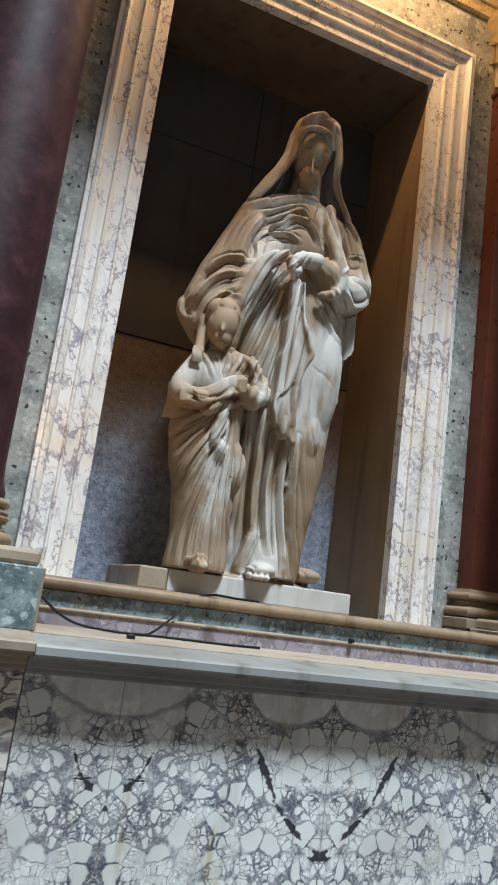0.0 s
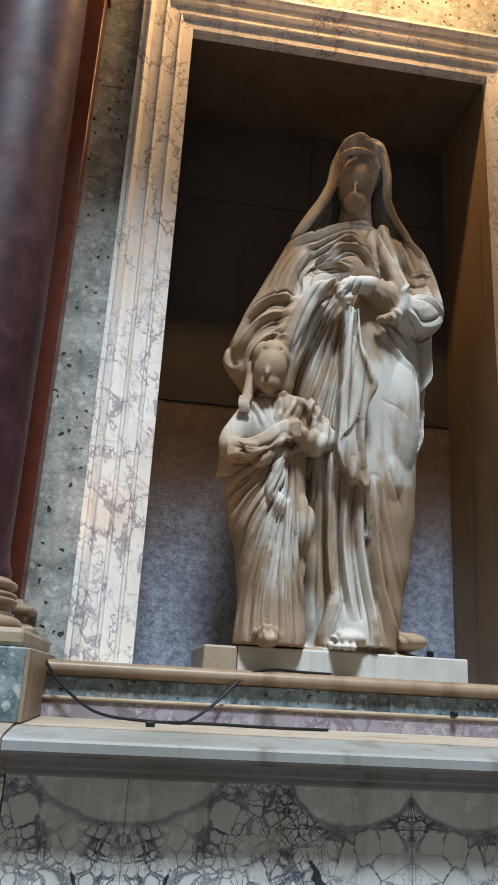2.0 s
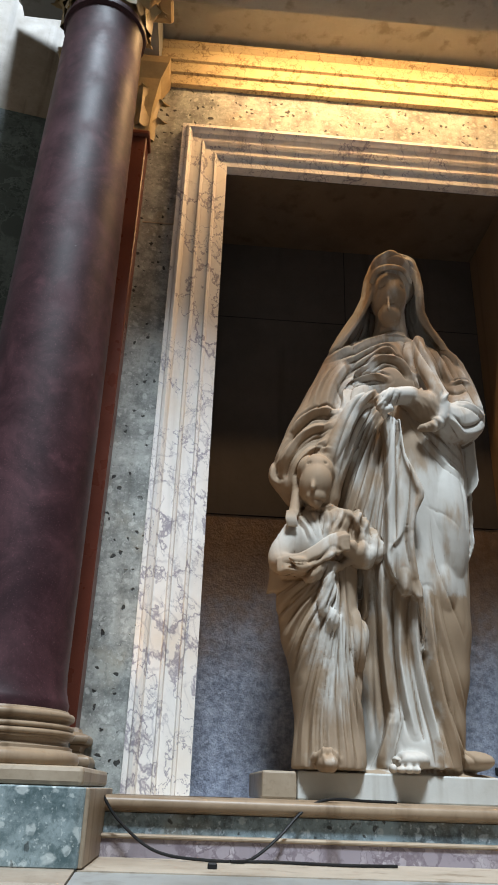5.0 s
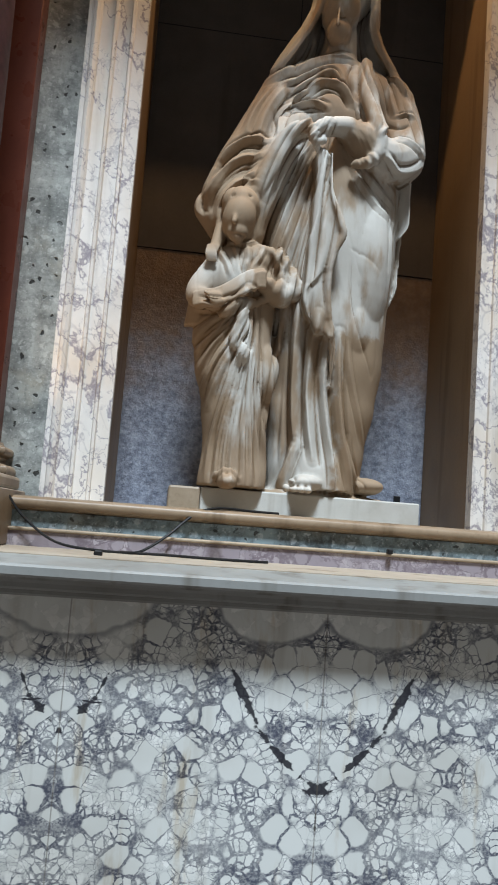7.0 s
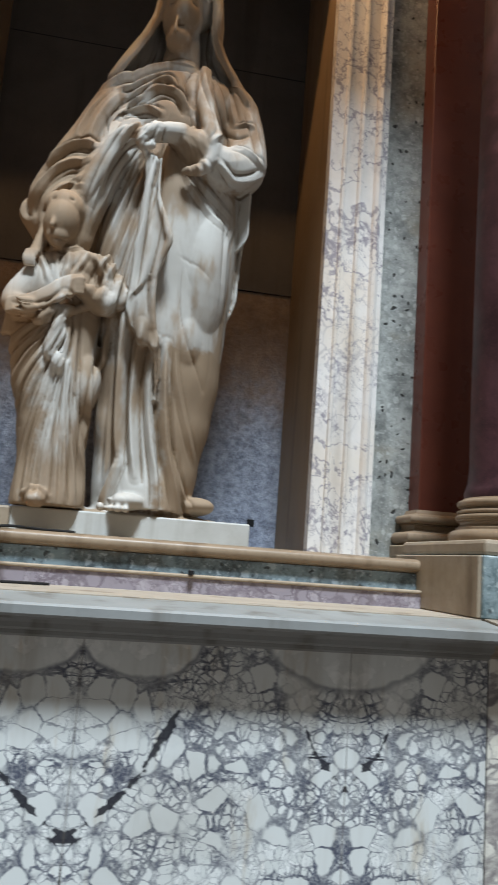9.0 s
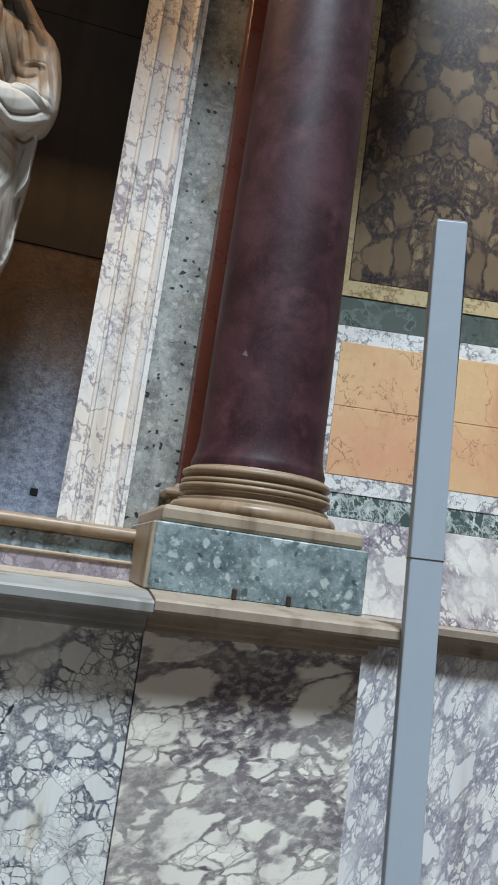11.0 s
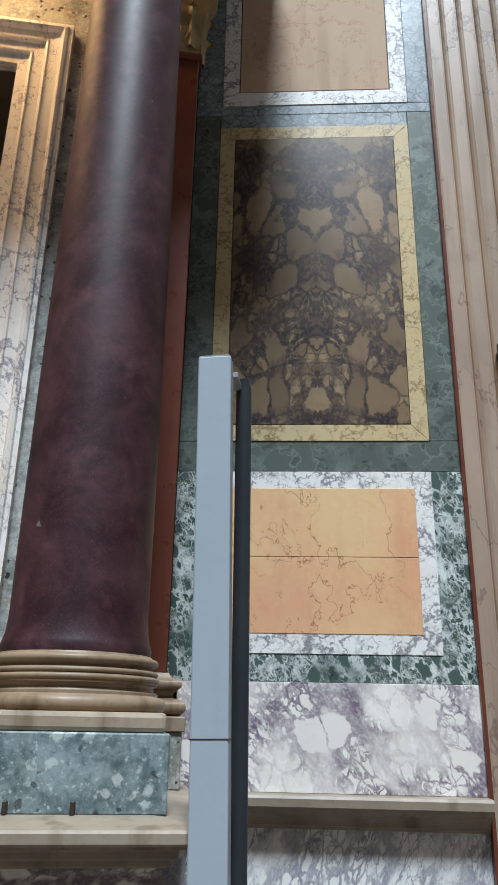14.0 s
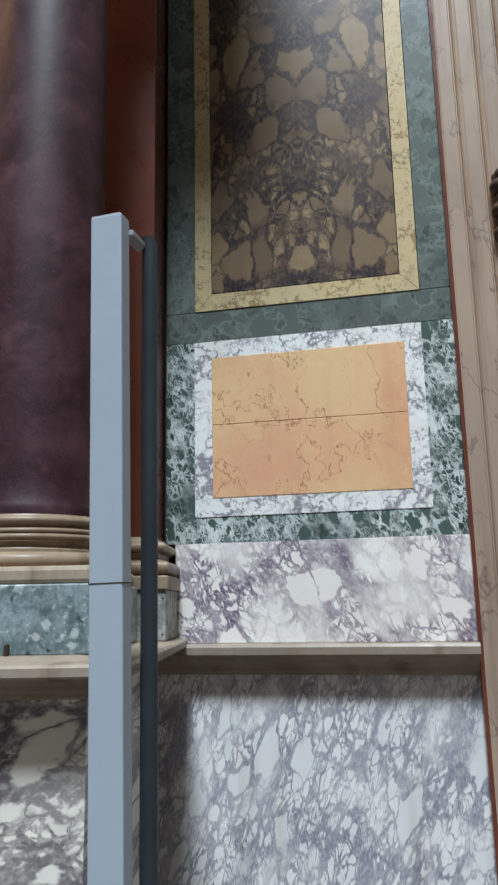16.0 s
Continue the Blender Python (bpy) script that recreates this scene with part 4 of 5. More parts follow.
# ---- loose things ----
# ---- the statue ----
def blob(bm, x, y, z, rx, ry, rz, turn=(0, 0, 0)):
    m = Matrix.LocRotScale((x, y, z), Euler([radians(a) for a in turn]), (rx, ry, rz))
    nu, nv = (30, 20) if max(rx, ry, rz) > 0.08 else (14, 9)
    rings = []
    for j in range(1, nv):
        a = math.pi * j / nv
        rings.append([bm.verts.new(m @ Vector((math.sin(a) * math.cos(2 * math.pi * i / nu), math.sin(a) * math.sin(2 * math.pi * i / nu), math.cos(a)))) for i in range(nu)])
    top, low = bm.verts.new(m @ Vector((0, 0, 1))), bm.verts.new(m @ Vector((0, 0, -1)))
    for i in range(nu):
        k = (i + 1) % nu
        bm.faces.new((top, rings[0][i], rings[0][k]))
        bm.faces.new((low, rings[-1][k], rings[-1][i]))
        for p, q in zip(rings, rings[1:]):
            bm.faces.new((p[i], q[i], q[k], p[k]))


def limb(bm, ctrl, radii, seg=14, k=6):
    """A soft rod with a rounded end, radius eased from knot to knot."""
    pts = spline(ctrl, k)
    n = len(ctrl) - 1
    rr = []
    for i in range(len(pts)):
        u = min(i / k, n)
        a = min(int(u), n - 1)
        t = u - a
        t = t * t * (3 - 2 * t)
        rr.append(radii[a] * (1 - t) + radii[a + 1] * t)
    tube(pts, rr, seg, bm)
    for p, r in ((pts[0], rr[0]), (pts[-1], rr[-1])):
        blob(bm, p.x, p.y, p.z, r, r, r)


def skirt(bm, rows, seg=110, per=10):
    """The body under the cloth: rows of (z, cx, cy, rx, ry), eased from one to the next."""
    rows = sorted(rows, key=lambda r: -r[0])
    fine = []
    for a, b in zip(rows, rows[1:]):
        for j in range(per):
            t = j / per
            s = t * t * (3 - 2 * t)
            fine.append([a[0] + (b[0] - a[0]) * t] + [p + (q - p) * s for p, q in zip(a[1:], b[1:])])
    fine.append(list(rows[-1]))
    rings = [[bm.verts.new((cx + rx * math.cos(2 * math.pi * i / seg), cy + ry * math.sin(2 * math.pi * i / seg), z)) for i in range(seg)] for z, cx, cy, rx, ry in fine]
    for a, b in zip(rings, rings[1:]):
        for i in range(seg):
            bm.faces.new((a[i], b[i], b[(i + 1) % seg], a[(i + 1) % seg]))
    bm.faces.new(rings[0])
    bm.faces.new(rings[-1][::-1])


def veil(bm, rows, thick=0.028, seg=40, per=6):
    """A hood open in front: rows of (z, cx, cy, rx, ry, opening to one side, to the other, in degrees from the front)."""
    fine = []
    for a, b in zip(rows, rows[1:]):
        fine += [[p + (q - p) * j / per for p, q in zip(a, b)] for j in range(per)]
    fine.append(list(rows[-1]))
    outer, inner = [], []
    for z, cx, cy, rx, ry, o1, o2 in fine:
        ro, ri = [], []
        for i in range(seg + 1):
            a = radians(-90 + o2 + (360 - o1 - o2) * i / seg)
            fold = 1 + 0.035 * math.sin(a * 7 + z * 6)
            ro.append(bm.verts.new((cx + rx * fold * math.cos(a), cy + ry * fold * math.sin(a), z)))
            ri.append(bm.verts.new((cx + (rx - thick) * math.cos(a), cy + (ry - thick) * math.sin(a), z - 0.004)))
        outer.append(ro)
        inner.append(ri)
    for k in range(len(fine) - 1):
        for i in range(seg):
            bm.faces.new((outer[k][i], outer[k][i + 1], outer[k + 1][i + 1], outer[k + 1][i]))
            bm.faces.new((inner[k][i], inner[k + 1][i], inner[k + 1][i + 1], inner[k][i + 1]))
        bm.faces.new((outer[k][0], outer[k + 1][0], inner[k + 1][0], inner[k][0]))
        bm.faces.new((outer[k][seg], inner[k][seg], inner[k + 1][seg], outer[k + 1][seg]))
    for i in range(seg):
        bm.faces.new((outer[0][i], inner[0][i], inner[0][i + 1], outer[0][i + 1]))
        bm.faces.new((outer[-1][i], outer[-1][i + 1], inner[-1][i + 1], inner[-1][i]))


def sheet(bm, left, right, thick, k=8, cuts=10, waves=2.5, depth=0.02):
    """A hanging panel of cloth between two edge curves, rippled across and closed behind."""
    a, b = spline(left, k), spline(right, k)
    n = min(len(a), len(b))
    front, back = [], []
    for i in range(n):
        r0, r1 = [], []
        for j in range(cuts + 1):
            t = j / cuts
            p = a[i].lerp(b[i], t)
            w = depth * (abs(math.sin(t * math.pi * waves)) ** 0.7) * (0.3 + 0.7 * i / n)
            r0.append(bm.verts.new(p + Vector((0, -w, 0))))
            r1.append(bm.verts.new(p + Vector((0, -w + thick, 0))))
        front.append(r0)
        back.append(r1)
    for i in range(n - 1):
        for j in range(cuts):
            bm.faces.new((front[i][j], front[i][j + 1], front[i + 1][j + 1], front[i + 1][j]))
            bm.faces.new((back[i][j], back[i + 1][j], back[i + 1][j + 1], back[i][j + 1]))
    for i in range(n - 1):
        bm.faces.new((front[i][0], front[i + 1][0], back[i + 1][0], back[i][0]))
        bm.faces.new((front[i][cuts], back[i][cuts], back[i + 1][cuts], front[i + 1][cuts]))
    for j in range(cuts):
        bm.faces.new((front[0][j], back[0][j], back[0][j + 1], front[0][j + 1]))
        bm.faces.new((front[n - 1][j], front[n - 1][j + 1], back[n - 1][j + 1], back[n - 1][j]))


FOLDS = []                        # what the chisel follows: (points on the front, half width, height; below zero cuts in)


def fold(points, width, height):
    FOLDS.append(([(p[0], p[2]) for p in points], width, height))


def fan(first, last, count, width, height):
    """Folds spread evenly between a first and a last one, each second one slighter."""
    rnd = random.Random(count + int(abs(first[0][0] * 1000)))
    for i in range(count):
        t = (i + rnd.uniform(-0.28, 0.28)) / (count - 1)
        k = rnd.uniform(0.45, 1.25)
        fold([[p + (q - p) * t for p, q in zip(a, b)] for a, b in zip(first, last)], width * (0.7 + 0.35 * k), height * k)


def woman(bm):
    # head under the hood
    blob(bm, *(-0.022, 0, 3.864), 0.088, 0.105, 0.135)
    blob(bm, *(-0.033, -0.035, 3.731), 0.058, 0.055, 0.06)
    limb(bm, [(-0.044, -0.085, 3.814), (-0.051, -0.098, 3.760), (-0.053, -0.104, 3.724)], [0.006, 0.008, 0.010])
    limb(bm, [(-0.006, 0.05, 3.771), (-0.010, 0.06, 3.603)], [0.076, 0.092])
    blob(bm, *(0.018, 0.06, 4.012), 0.118, 0.12, 0.155)
    veil(bm, [(4.156, 0.020, 0.06, 0.060, 0.05, 2, 2), (4.088, 0.017, 0.04, 0.113, 0.115, 30, 30), (3.996, 0.013, 0.04, 0.140, 0.135, 42, 42), (3.870, 0.008, 0.05, 0.158, 0.14, 50, 48), (3.778, -0.012, 0.06, 0.177, 0.145, 54, 50),
              (3.711, -0.015, 0.07, 0.217, 0.15, 58, 52), (3.635, -0.011, 0.07, 0.265, 0.16, 60, 56), (3.560, -0.004, 0.08, 0.311, 0.175, 66, 62), (3.511, 0.008, 0.09, 0.315, 0.18, 72, 66)])
    blob(bm, *(0.006, 0, 4.041), 0.09, 0.10, 0.045, (0, 8, 0))
    blob(bm, *(-0.017, -0.03, 4.028), 0.095, 0.085, 0.050, (-18, 6, 0))
    limb(bm, [(-0.122, -0.05, 3.916), (-0.102, -0.09, 3.951), (-0.040, -0.105, 3.972), (0.033, -0.09, 3.969), (0.076, -0.05, 3.929)], [0.012, 0.014, 0.015, 0.014, 0.012], 10)
    fold([(-0.083, 0, 4.042), (0.016, 0, 4.075), (0.098, 0, 4.047)], 0.02, 0.014)
    fold([(-0.054, 0, 4.084), (0.057, 0, 4.057), (0.116, 0, 4.004)], 0.014, -0.010)
    fan([(-0.107, 0, 3.957), (-0.144, 0, 3.776), (-0.227, 0, 3.629), (-0.302, 0, 3.517)], [(-0.091, 0, 3.715), (-0.103, 0, 3.667), (-0.161, 0, 3.602), (-0.228, 0, 3.527)], 4, 0.018, 0.016)
    fan([(0.087, 0, 3.969), (0.090, 0, 3.789), (0.127, 0, 3.665), (0.185, 0, 3.581)], [(0.141, 0, 3.956), (0.139, 0, 3.792), (0.215, 0, 3.645), (0.279, 0, 3.512)], 4, 0.018, 0.016)
    fold([(-0.060, 0, 3.871), (-0.087, 0, 3.863)], 0.016, -0.010)
    fold([(0.009, 0, 3.875), (0.039, 0, 3.870)], 0.016, -0.010)
    fold([(-0.049, 0, 3.775), (-0.030, 0, 3.773), (-0.011, 0, 3.777)], 0.007, -0.006)
    # breast and shoulders
    blob(bm, *(-0.004, 0.1, 3.443), 0.285, 0.185, 0.24)
    blob(bm, *(-0.024, 0.06, 3.343), 0.22, 0.175, 0.20)
    blob(bm, *(-0.010, 0.1, 3.116), 0.27, 0.22, 0.30)
    blob(bm, *(-0.233, 0.1, 3.476), 0.11, 0.13, 0.12)
    blob(bm, *(0.248, 0.1, 3.502), 0.105, 0.12, 0.12)
    # her right arm: a wide sleeve, the cuff rolled back over the elbow, the hand on the child's shoulder
    limb(bm, [(-0.244, 0.08, 3.464), (-0.321, 0.05, 3.277), (-0.409, 0.02, 3.085), (-0.472, 0, 2.935), (-0.495, 0, 2.841)], [0.108, 0.112, 0.112, 0.104, 0.07])
    limb(bm, [(-0.184, -0.02, 3.274), (-0.278, -0.04, 3.089), (-0.342, -0.05, 2.918), (-0.367, -0.05, 2.760)], [0.08, 0.09, 0.085, 0.07])
    limb(bm, [(-0.551, 0.03, 2.918), (-0.556, 0.01, 2.869), (-0.507, 0, 2.788), (-0.457, 0, 2.712)], [0.042, 0.040, 0.034, 0.02])
    limb(bm, [(-0.461, -0.03, 2.869), (-0.477, -0.08, 2.756), (-0.500, -0.12, 2.672)], [0.046, 0.032, 0.024])
    for i in range(4):
        a = i * 0.012
        limb(bm, [[(-0.529, -0.14, 2.663)[0] + a, -0.14, (-0.529, -0.14, 2.663)[2]], [(-0.534, -0.16, 2.626)[0] + a, -0.16, (-0.534, -0.16, 2.626)[2]], [(-0.529, -0.155, 2.599)[0] + a, -0.155, (-0.529, -0.155, 2.599)[2]]], [0.010, 0.0095, 0.008], 8, 4)
    fold([(-0.242, 0, 3.460), (-0.308, 0, 3.352), (-0.347, 0, 3.234), (-0.348, 0, 3.148)], 0.028, 0.020)
    fold([(-0.308, 0, 3.441), (-0.373, 0, 3.319), (-0.411, 0, 3.202)], 0.022, 0.016)
    fold([(-0.204, 0, 3.417), (-0.257, 0, 3.311), (-0.279, 0, 3.194)], 0.020, 0.018)
    fold([(-0.296, 0, 3.323), (-0.283, 0, 3.251), (-0.304, 0, 3.170)], 0.013, -0.016)
    fold([(-0.310, 0, 3.170), (-0.386, 0, 3.169), (-0.461, 0, 3.123), (-0.506, 0, 3.057)], 0.020, 0.030)
    fold([(-0.320, 0, 3.136), (-0.411, 0, 3.125), (-0.481, 0, 3.066), (-0.525, 0, 2.993)], 0.014, -0.026)
    fold([(-0.335, 0, 3.093), (-0.423, 0, 3.069), (-0.497, 0, 3.002), (-0.553, 0, 2.905)], 0.022, 0.024)
    fold([(-0.348, 0, 3.050), (-0.435, 0, 3.005), (-0.509, 0, 2.920), (-0.532, 0, 2.839)], 0.012, -0.018)
    fold([(-0.360, 0, 3.009), (-0.435, 0, 2.959), (-0.488, 0, 2.881), (-0.502, 0, 2.801)], 0.018, 0.018)
    fold([(-0.578, 0, 2.930), (-0.586, 0, 2.863), (-0.551, 0, 2.820)], 0.016, 0.014)
    # gathered folds over the breast
    fold([(-0.318, 0, 3.498), (-0.202, 0, 3.553), (-0.067, 0, 3.613), (0.061, 0, 3.630)], 0.026, 0.024)
    fold([(-0.269, 0, 3.458), (-0.163, 0, 3.512), (-0.042, 0, 3.562)], 0.016, 0.014)
    fold([(-0.230, 0, 3.424), (-0.137, 0, 3.481), (-0.057, 0, 3.524), (-0.035, 0, 3.471)], 0.018, 0.022)
    fold([(-0.173, 0, 3.404), (-0.098, 0, 3.468), (-0.015, 0, 3.448), (0.035, 0, 3.370)], 0.022, 0.036)
    fold([(-0.140, 0, 3.376), (-0.073, 0, 3.418), (-0.016, 0, 3.397), (0.013, 0, 3.340)], 0.013, -0.024)
    fold([(-0.257, 0, 3.317), (-0.231, 0, 3.350), (-0.140, 0, 3.361), (-0.076, 0, 3.335)], 0.018, 0.030)
    fold([(-0.250, 0, 3.294), (-0.180, 0, 3.321), (-0.115, 0, 3.318)], 0.010, -0.020)
    fold([(-0.249, 0, 3.341), (-0.204, 0, 3.402), (-0.157, 0, 3.428)], 0.015, 0.020)
    fold([(0.039, 0, 3.597), (0.014, 0, 3.504), (0.043, 0, 3.385)], 0.016, -0.022)
    # mantle strap over her left shoulder, looped under the wrist
    limb(bm, [(0.093, -0.06, 3.576), (0.095, -0.12, 3.403), (0.131, -0.165, 3.250), (0.145, -0.175, 3.148), (0.103, -0.18, 3.082), (0.038, -0.175, 3.062)], [0.030, 0.034, 0.034, 0.030, 0.026, 0.016])
    fold([(0.082, 0, 3.615), (0.097, 0, 3.478), (0.146, 0, 3.346), (0.167, 0, 3.251), (0.138, 0, 3.192)], 0.014, 0.016)
    fold([(0.125, 0, 3.608), (0.150, 0, 3.481), (0.198, 0, 3.349), (0.211, 0, 3.248)], 0.012, -0.016)
    fold([(0.173, 0, 3.605), (0.214, 0, 3.485), (0.239, 0, 3.381)], 0.018, 0.020)
    fold([(0.212, 0, 3.592), (0.263, 0, 3.548), (0.294, 0, 3.489)], 0.016, 0.016)
    # her left arm, bent; the hand gathers the mantle
    limb(bm, [(0.255, 0.08, 3.490), (0.287, 0.04, 3.332), (0.286, -0.02, 3.189), (0.175, -0.09, 3.141), (0.080, -0.13, 3.192), (0.003, -0.15, 3.224)], [0.105, 0.105, 0.100, 0.098, 0.075, 0.052])
    blob(bm, *(0.299, 0.02, 3.205), 0.085, 0.10, 0.095)
    limb(bm, [(0.014, -0.155, 3.227), (-0.055, -0.185, 3.209), (-0.118, -0.195, 3.184)], [0.046, 0.042, 0.034])
    for i in range(4):
        x, y, z = (-0.125, -0.205, 3.194)
        limb(bm, [(x + 0.01 + 0.004 * i, y, z - 0.021 * i), (x - 0.030 + 0.005 * i, y - 0.012, z - 0.012 - 0.021 * i), (x - 0.034 + 0.012 * i, y + 0.01, z - 0.036 - 0.020 * i)], [0.0135, 0.0125, 0.011], 8, 4)
    fold([(0.244, 0, 3.372), (0.292, 0, 3.387), (0.317, 0, 3.370)], 0.012, 0.016)
    fold([(0.297, 0, 3.459), (0.331, 0, 3.341), (0.362, 0, 3.198)], 0.020, 0.016)
    fold([(0.190, 0, 3.349), (0.248, 0, 3.308), (0.301, 0, 3.325)], 0.014, -0.014)
    fold([(0.218, 0, 3.234), (0.282, 0, 3.228), (0.362, 0, 3.186)], 0.020, 0.018)
    fold([(0.167, 0, 3.117), (0.234, 0, 3.078), (0.312, 0, 3.105), (0.370, 0, 3.158)], 0.016, 0.022)
    fold([(0.055, 0, 3.356), (0.066, 0, 3.298), (0.050, 0, 3.240)], 0.010, 0.012)
    # the end of the mantle that hangs behind the elbow
    sheet(bm, [(0.282, 0.02, 3.133), (0.282, 0.03, 2.984), (0.289, 0.04, 2.893), (0.297, 0.05, 2.843)], [(0.338, -0.02, 3.129), (0.336, -0.02, 2.991), (0.334, -0.02, 2.896), (0.298, -0.01, 2.837)], 0.05, waves=1.5, depth=0.02)
    sheet(bm, [(0.302, 0.08, 2.980), (0.295, 0.09, 2.792), (0.290, 0.1, 2.636), (0.282, 0.1, 2.558)], [(0.332, 0.04, 2.963), (0.319, 0.04, 2.773), (0.313, 0.04, 2.630), (0.289, 0.06, 2.551)], 0.05, waves=1.0, depth=0.015)
    # gown
    skirt(bm, [(3.235, 0.042, 0.1, 0.260, 0.2), (3.004, 0.023, 0.1, 0.290, 0.235), (2.730, 0.005, 0.1, 0.299, 0.25), (2.471, -0.002, 0.1, 0.284, 0.25), (2.274, 0.009, 0.1, 0.264, 0.24), (2.085, 0.013, 0.1, 0.237, 0.225), (1.903, 0.006, 0.1, 0.209, 0.22), (1.715, -0.004, 0.1, 0.198, 0.235)])
    blob(bm, *(0.145, 0.02, 2.654), 0.125, 0.175, 0.36, (4, 3, 0))
    blob(bm, *(0.094, -0.01, 2.394), 0.10, 0.135, 0.20)
    # folds drawn from the hand across the hip to the other elbow
    limb(bm, [(-0.115, -0.18, 3.187), (-0.186, -0.17, 3.200), (-0.245, -0.14, 3.162), (-0.291, -0.13, 3.064), (-0.337, -0.125, 2.950), (-0.360, -0.1, 2.843)], [0.020, 0.030, 0.034, 0.036, 0.034, 0.02])
    fan([(-0.104, 0, 3.255), (-0.195, 0, 3.184), (-0.260, 0, 3.055), (-0.306, 0, 2.889)], [(-0.074, 0, 3.219), (-0.130, 0, 3.033), (-0.201, 0, 2.814), (-0.253, 0, 2.631)], 5, 0.018, 0.022)
    fan([(-0.118, 0, 3.117), (-0.163, 0, 2.896), (-0.236, 0, 2.657), (-0.278, 0, 2.505)], [(-0.075, 0, 3.176), (-0.093, 0, 2.899), (-0.130, 0, 2.636), (-0.150, 0, 2.388)], 4, 0.016, 0.016)
    fold([(-0.054, 0, 3.206), (-0.071, 0, 3.064), (-0.090, 0, 2.845), (-0.103, 0, 2.637), (-0.109, 0, 2.511)], 0.012, -0.030)
    fan([(0.023, 0, 3.204), (0.096, 0, 3.114), (0.207, 0, 3.049), (0.281, 0, 3.025)], [(0.020, 0, 3.138), (0.078, 0, 3.002), (0.161, 0, 2.910), (0.245, 0, 2.855)], 3, 0.018, 0.010)
    fold([(0.276, 0, 2.943), (0.242, 0, 2.807), (0.244, 0, 2.651), (0.240, 0, 2.451)], 0.012, 0.006)
    fold([(0.225, 0, 2.940), (0.228, 0, 2.780), (0.229, 0, 2.651)], 0.010, -0.008)
    # the turned-back panel that falls from the hand
    sheet(bm, [(-0.110, -0.19, 3.100), (-0.115, -0.2, 2.861), (-0.123, -0.2, 2.662), (-0.133, -0.2, 2.495)], [(-0.057, -0.19, 3.103), (-0.046, -0.215, 2.908), (0.000, -0.225, 2.750), (-0.030, -0.215, 2.624)], 0.09, waves=1.5, depth=0.022)
    sheet(bm, [(-0.131, -0.2, 2.542), (-0.130, -0.2, 2.449), (-0.098, -0.195, 2.364), (-0.040, -0.185, 2.324)], [(-0.023, -0.21, 2.657), (-0.037, -0.2, 2.546), (-0.032, -0.19, 2.432), (0.000, -0.18, 2.318)], 0.09, waves=1.0, depth=0.016)
    limb(bm, [(-0.061, -0.205, 3.089), (-0.055, -0.225, 2.928), (-0.011, -0.24, 2.778), (0.000, -0.24, 2.729), (-0.032, -0.225, 2.644), (-0.042, -0.21, 2.530), (-0.026, -0.195, 2.408), (0.002, -0.17, 2.291), (0.006, -0.14, 2.132)], [0.010, 0.012, 0.016, 0.015, 0.012, 0.012, 0.012, 0.014, 0.010], 10)
    fold([(-0.045, 0, 3.178), (-0.044, 0, 2.955), (-0.039, 0, 2.743), (-0.062, 0, 2.563), (-0.050, 0, 2.440)], 0.012, -0.012)
    # the free leg and the long folds round it
    fold([(0.064, 0, 2.695), (0.072, 0, 2.519), (0.104, 0, 2.385), (0.161, 0, 2.280), (0.196, 0, 2.200)], 0.012, -0.008)
    fold([(0.048, 0, 2.720), (0.124, 0, 2.685), (0.189, 0, 2.629)], 0.010, -0.004)
    fold([(0.057, 0, 2.396), (0.087, 0, 2.208), (0.146, 0, 2.028), (0.187, 0, 1.919)], 0.016, 0.010)
    fold([(0.039, 0, 2.323), (0.061, 0, 2.138), (0.097, 0, 1.960), (0.170, 0, 1.791)], 0.011, -0.014)
    fold([(0.032, 0, 2.359), (0.041, 0, 2.160), (0.068, 0, 1.959), (0.106, 0, 1.831), (0.138, 0, 1.715)], 0.022, 0.032)
    fold([(0.008, 0, 2.346), (0.007, 0, 2.113), (0.036, 0, 1.958), (0.068, 0, 1.713)], 0.015, -0.030)
    fold([(-0.010, 0, 2.369), (-0.019, 0, 2.158), (0.006, 0, 1.979), (0.039, 0, 1.829), (0.051, 0, 1.712)], 0.020, 0.030)
    fold([(-0.040, 0, 2.392), (-0.053, 0, 2.157), (-0.031, 0, 1.956), (-0.011, 0, 1.807)], 0.014, -0.028)
    fold([(-0.070, 0, 2.415), (-0.083, 0, 2.156), (-0.066, 0, 1.977), (-0.041, 0, 1.827)], 0.019, 0.028)
    fold([(-0.101, 0, 2.487), (-0.108, 0, 2.247), (-0.101, 0, 2.020), (-0.088, 0, 1.868)], 0.014, -0.026)
    fold([(-0.138, 0, 2.510), (-0.139, 0, 2.270), (-0.131, 0, 2.064), (-0.117, 0, 1.910)], 0.022, 0.030)
    fold([(-0.177, 0, 2.484), (-0.172, 0, 2.245), (-0.159, 0, 2.018), (-0.150, 0, 1.866), (-0.188, 0, 1.718)], 0.018, -0.034)
    fold([(-0.207, 0, 2.483), (-0.205, 0, 2.244), (-0.200, 0, 2.017), (-0.193, 0, 1.718)], 0.018, 0.020)
    fold([(-0.113, 0, 1.900), (-0.138, 0, 1.814), (-0.167, 0, 1.711)], 0.020, 0.026)
    fold([(-0.078, 0, 1.890), (-0.110, 0, 1.793), (-0.134, 0, 1.712)], 0.014, -0.020)
    fold([(0.103, 0, 1.939), (0.134, 0, 1.832), (0.183, 0, 1.720)], 0.014, 0.016)
    # feet
    blob(bm, *(-0.067, -0.125, 1.739), 0.068, 0.09, 0.034, (0, 0, -25))
    blob(bm, *(0.211, 0, 1.750), 0.062, 0.09, 0.036, (0, 0, 30))
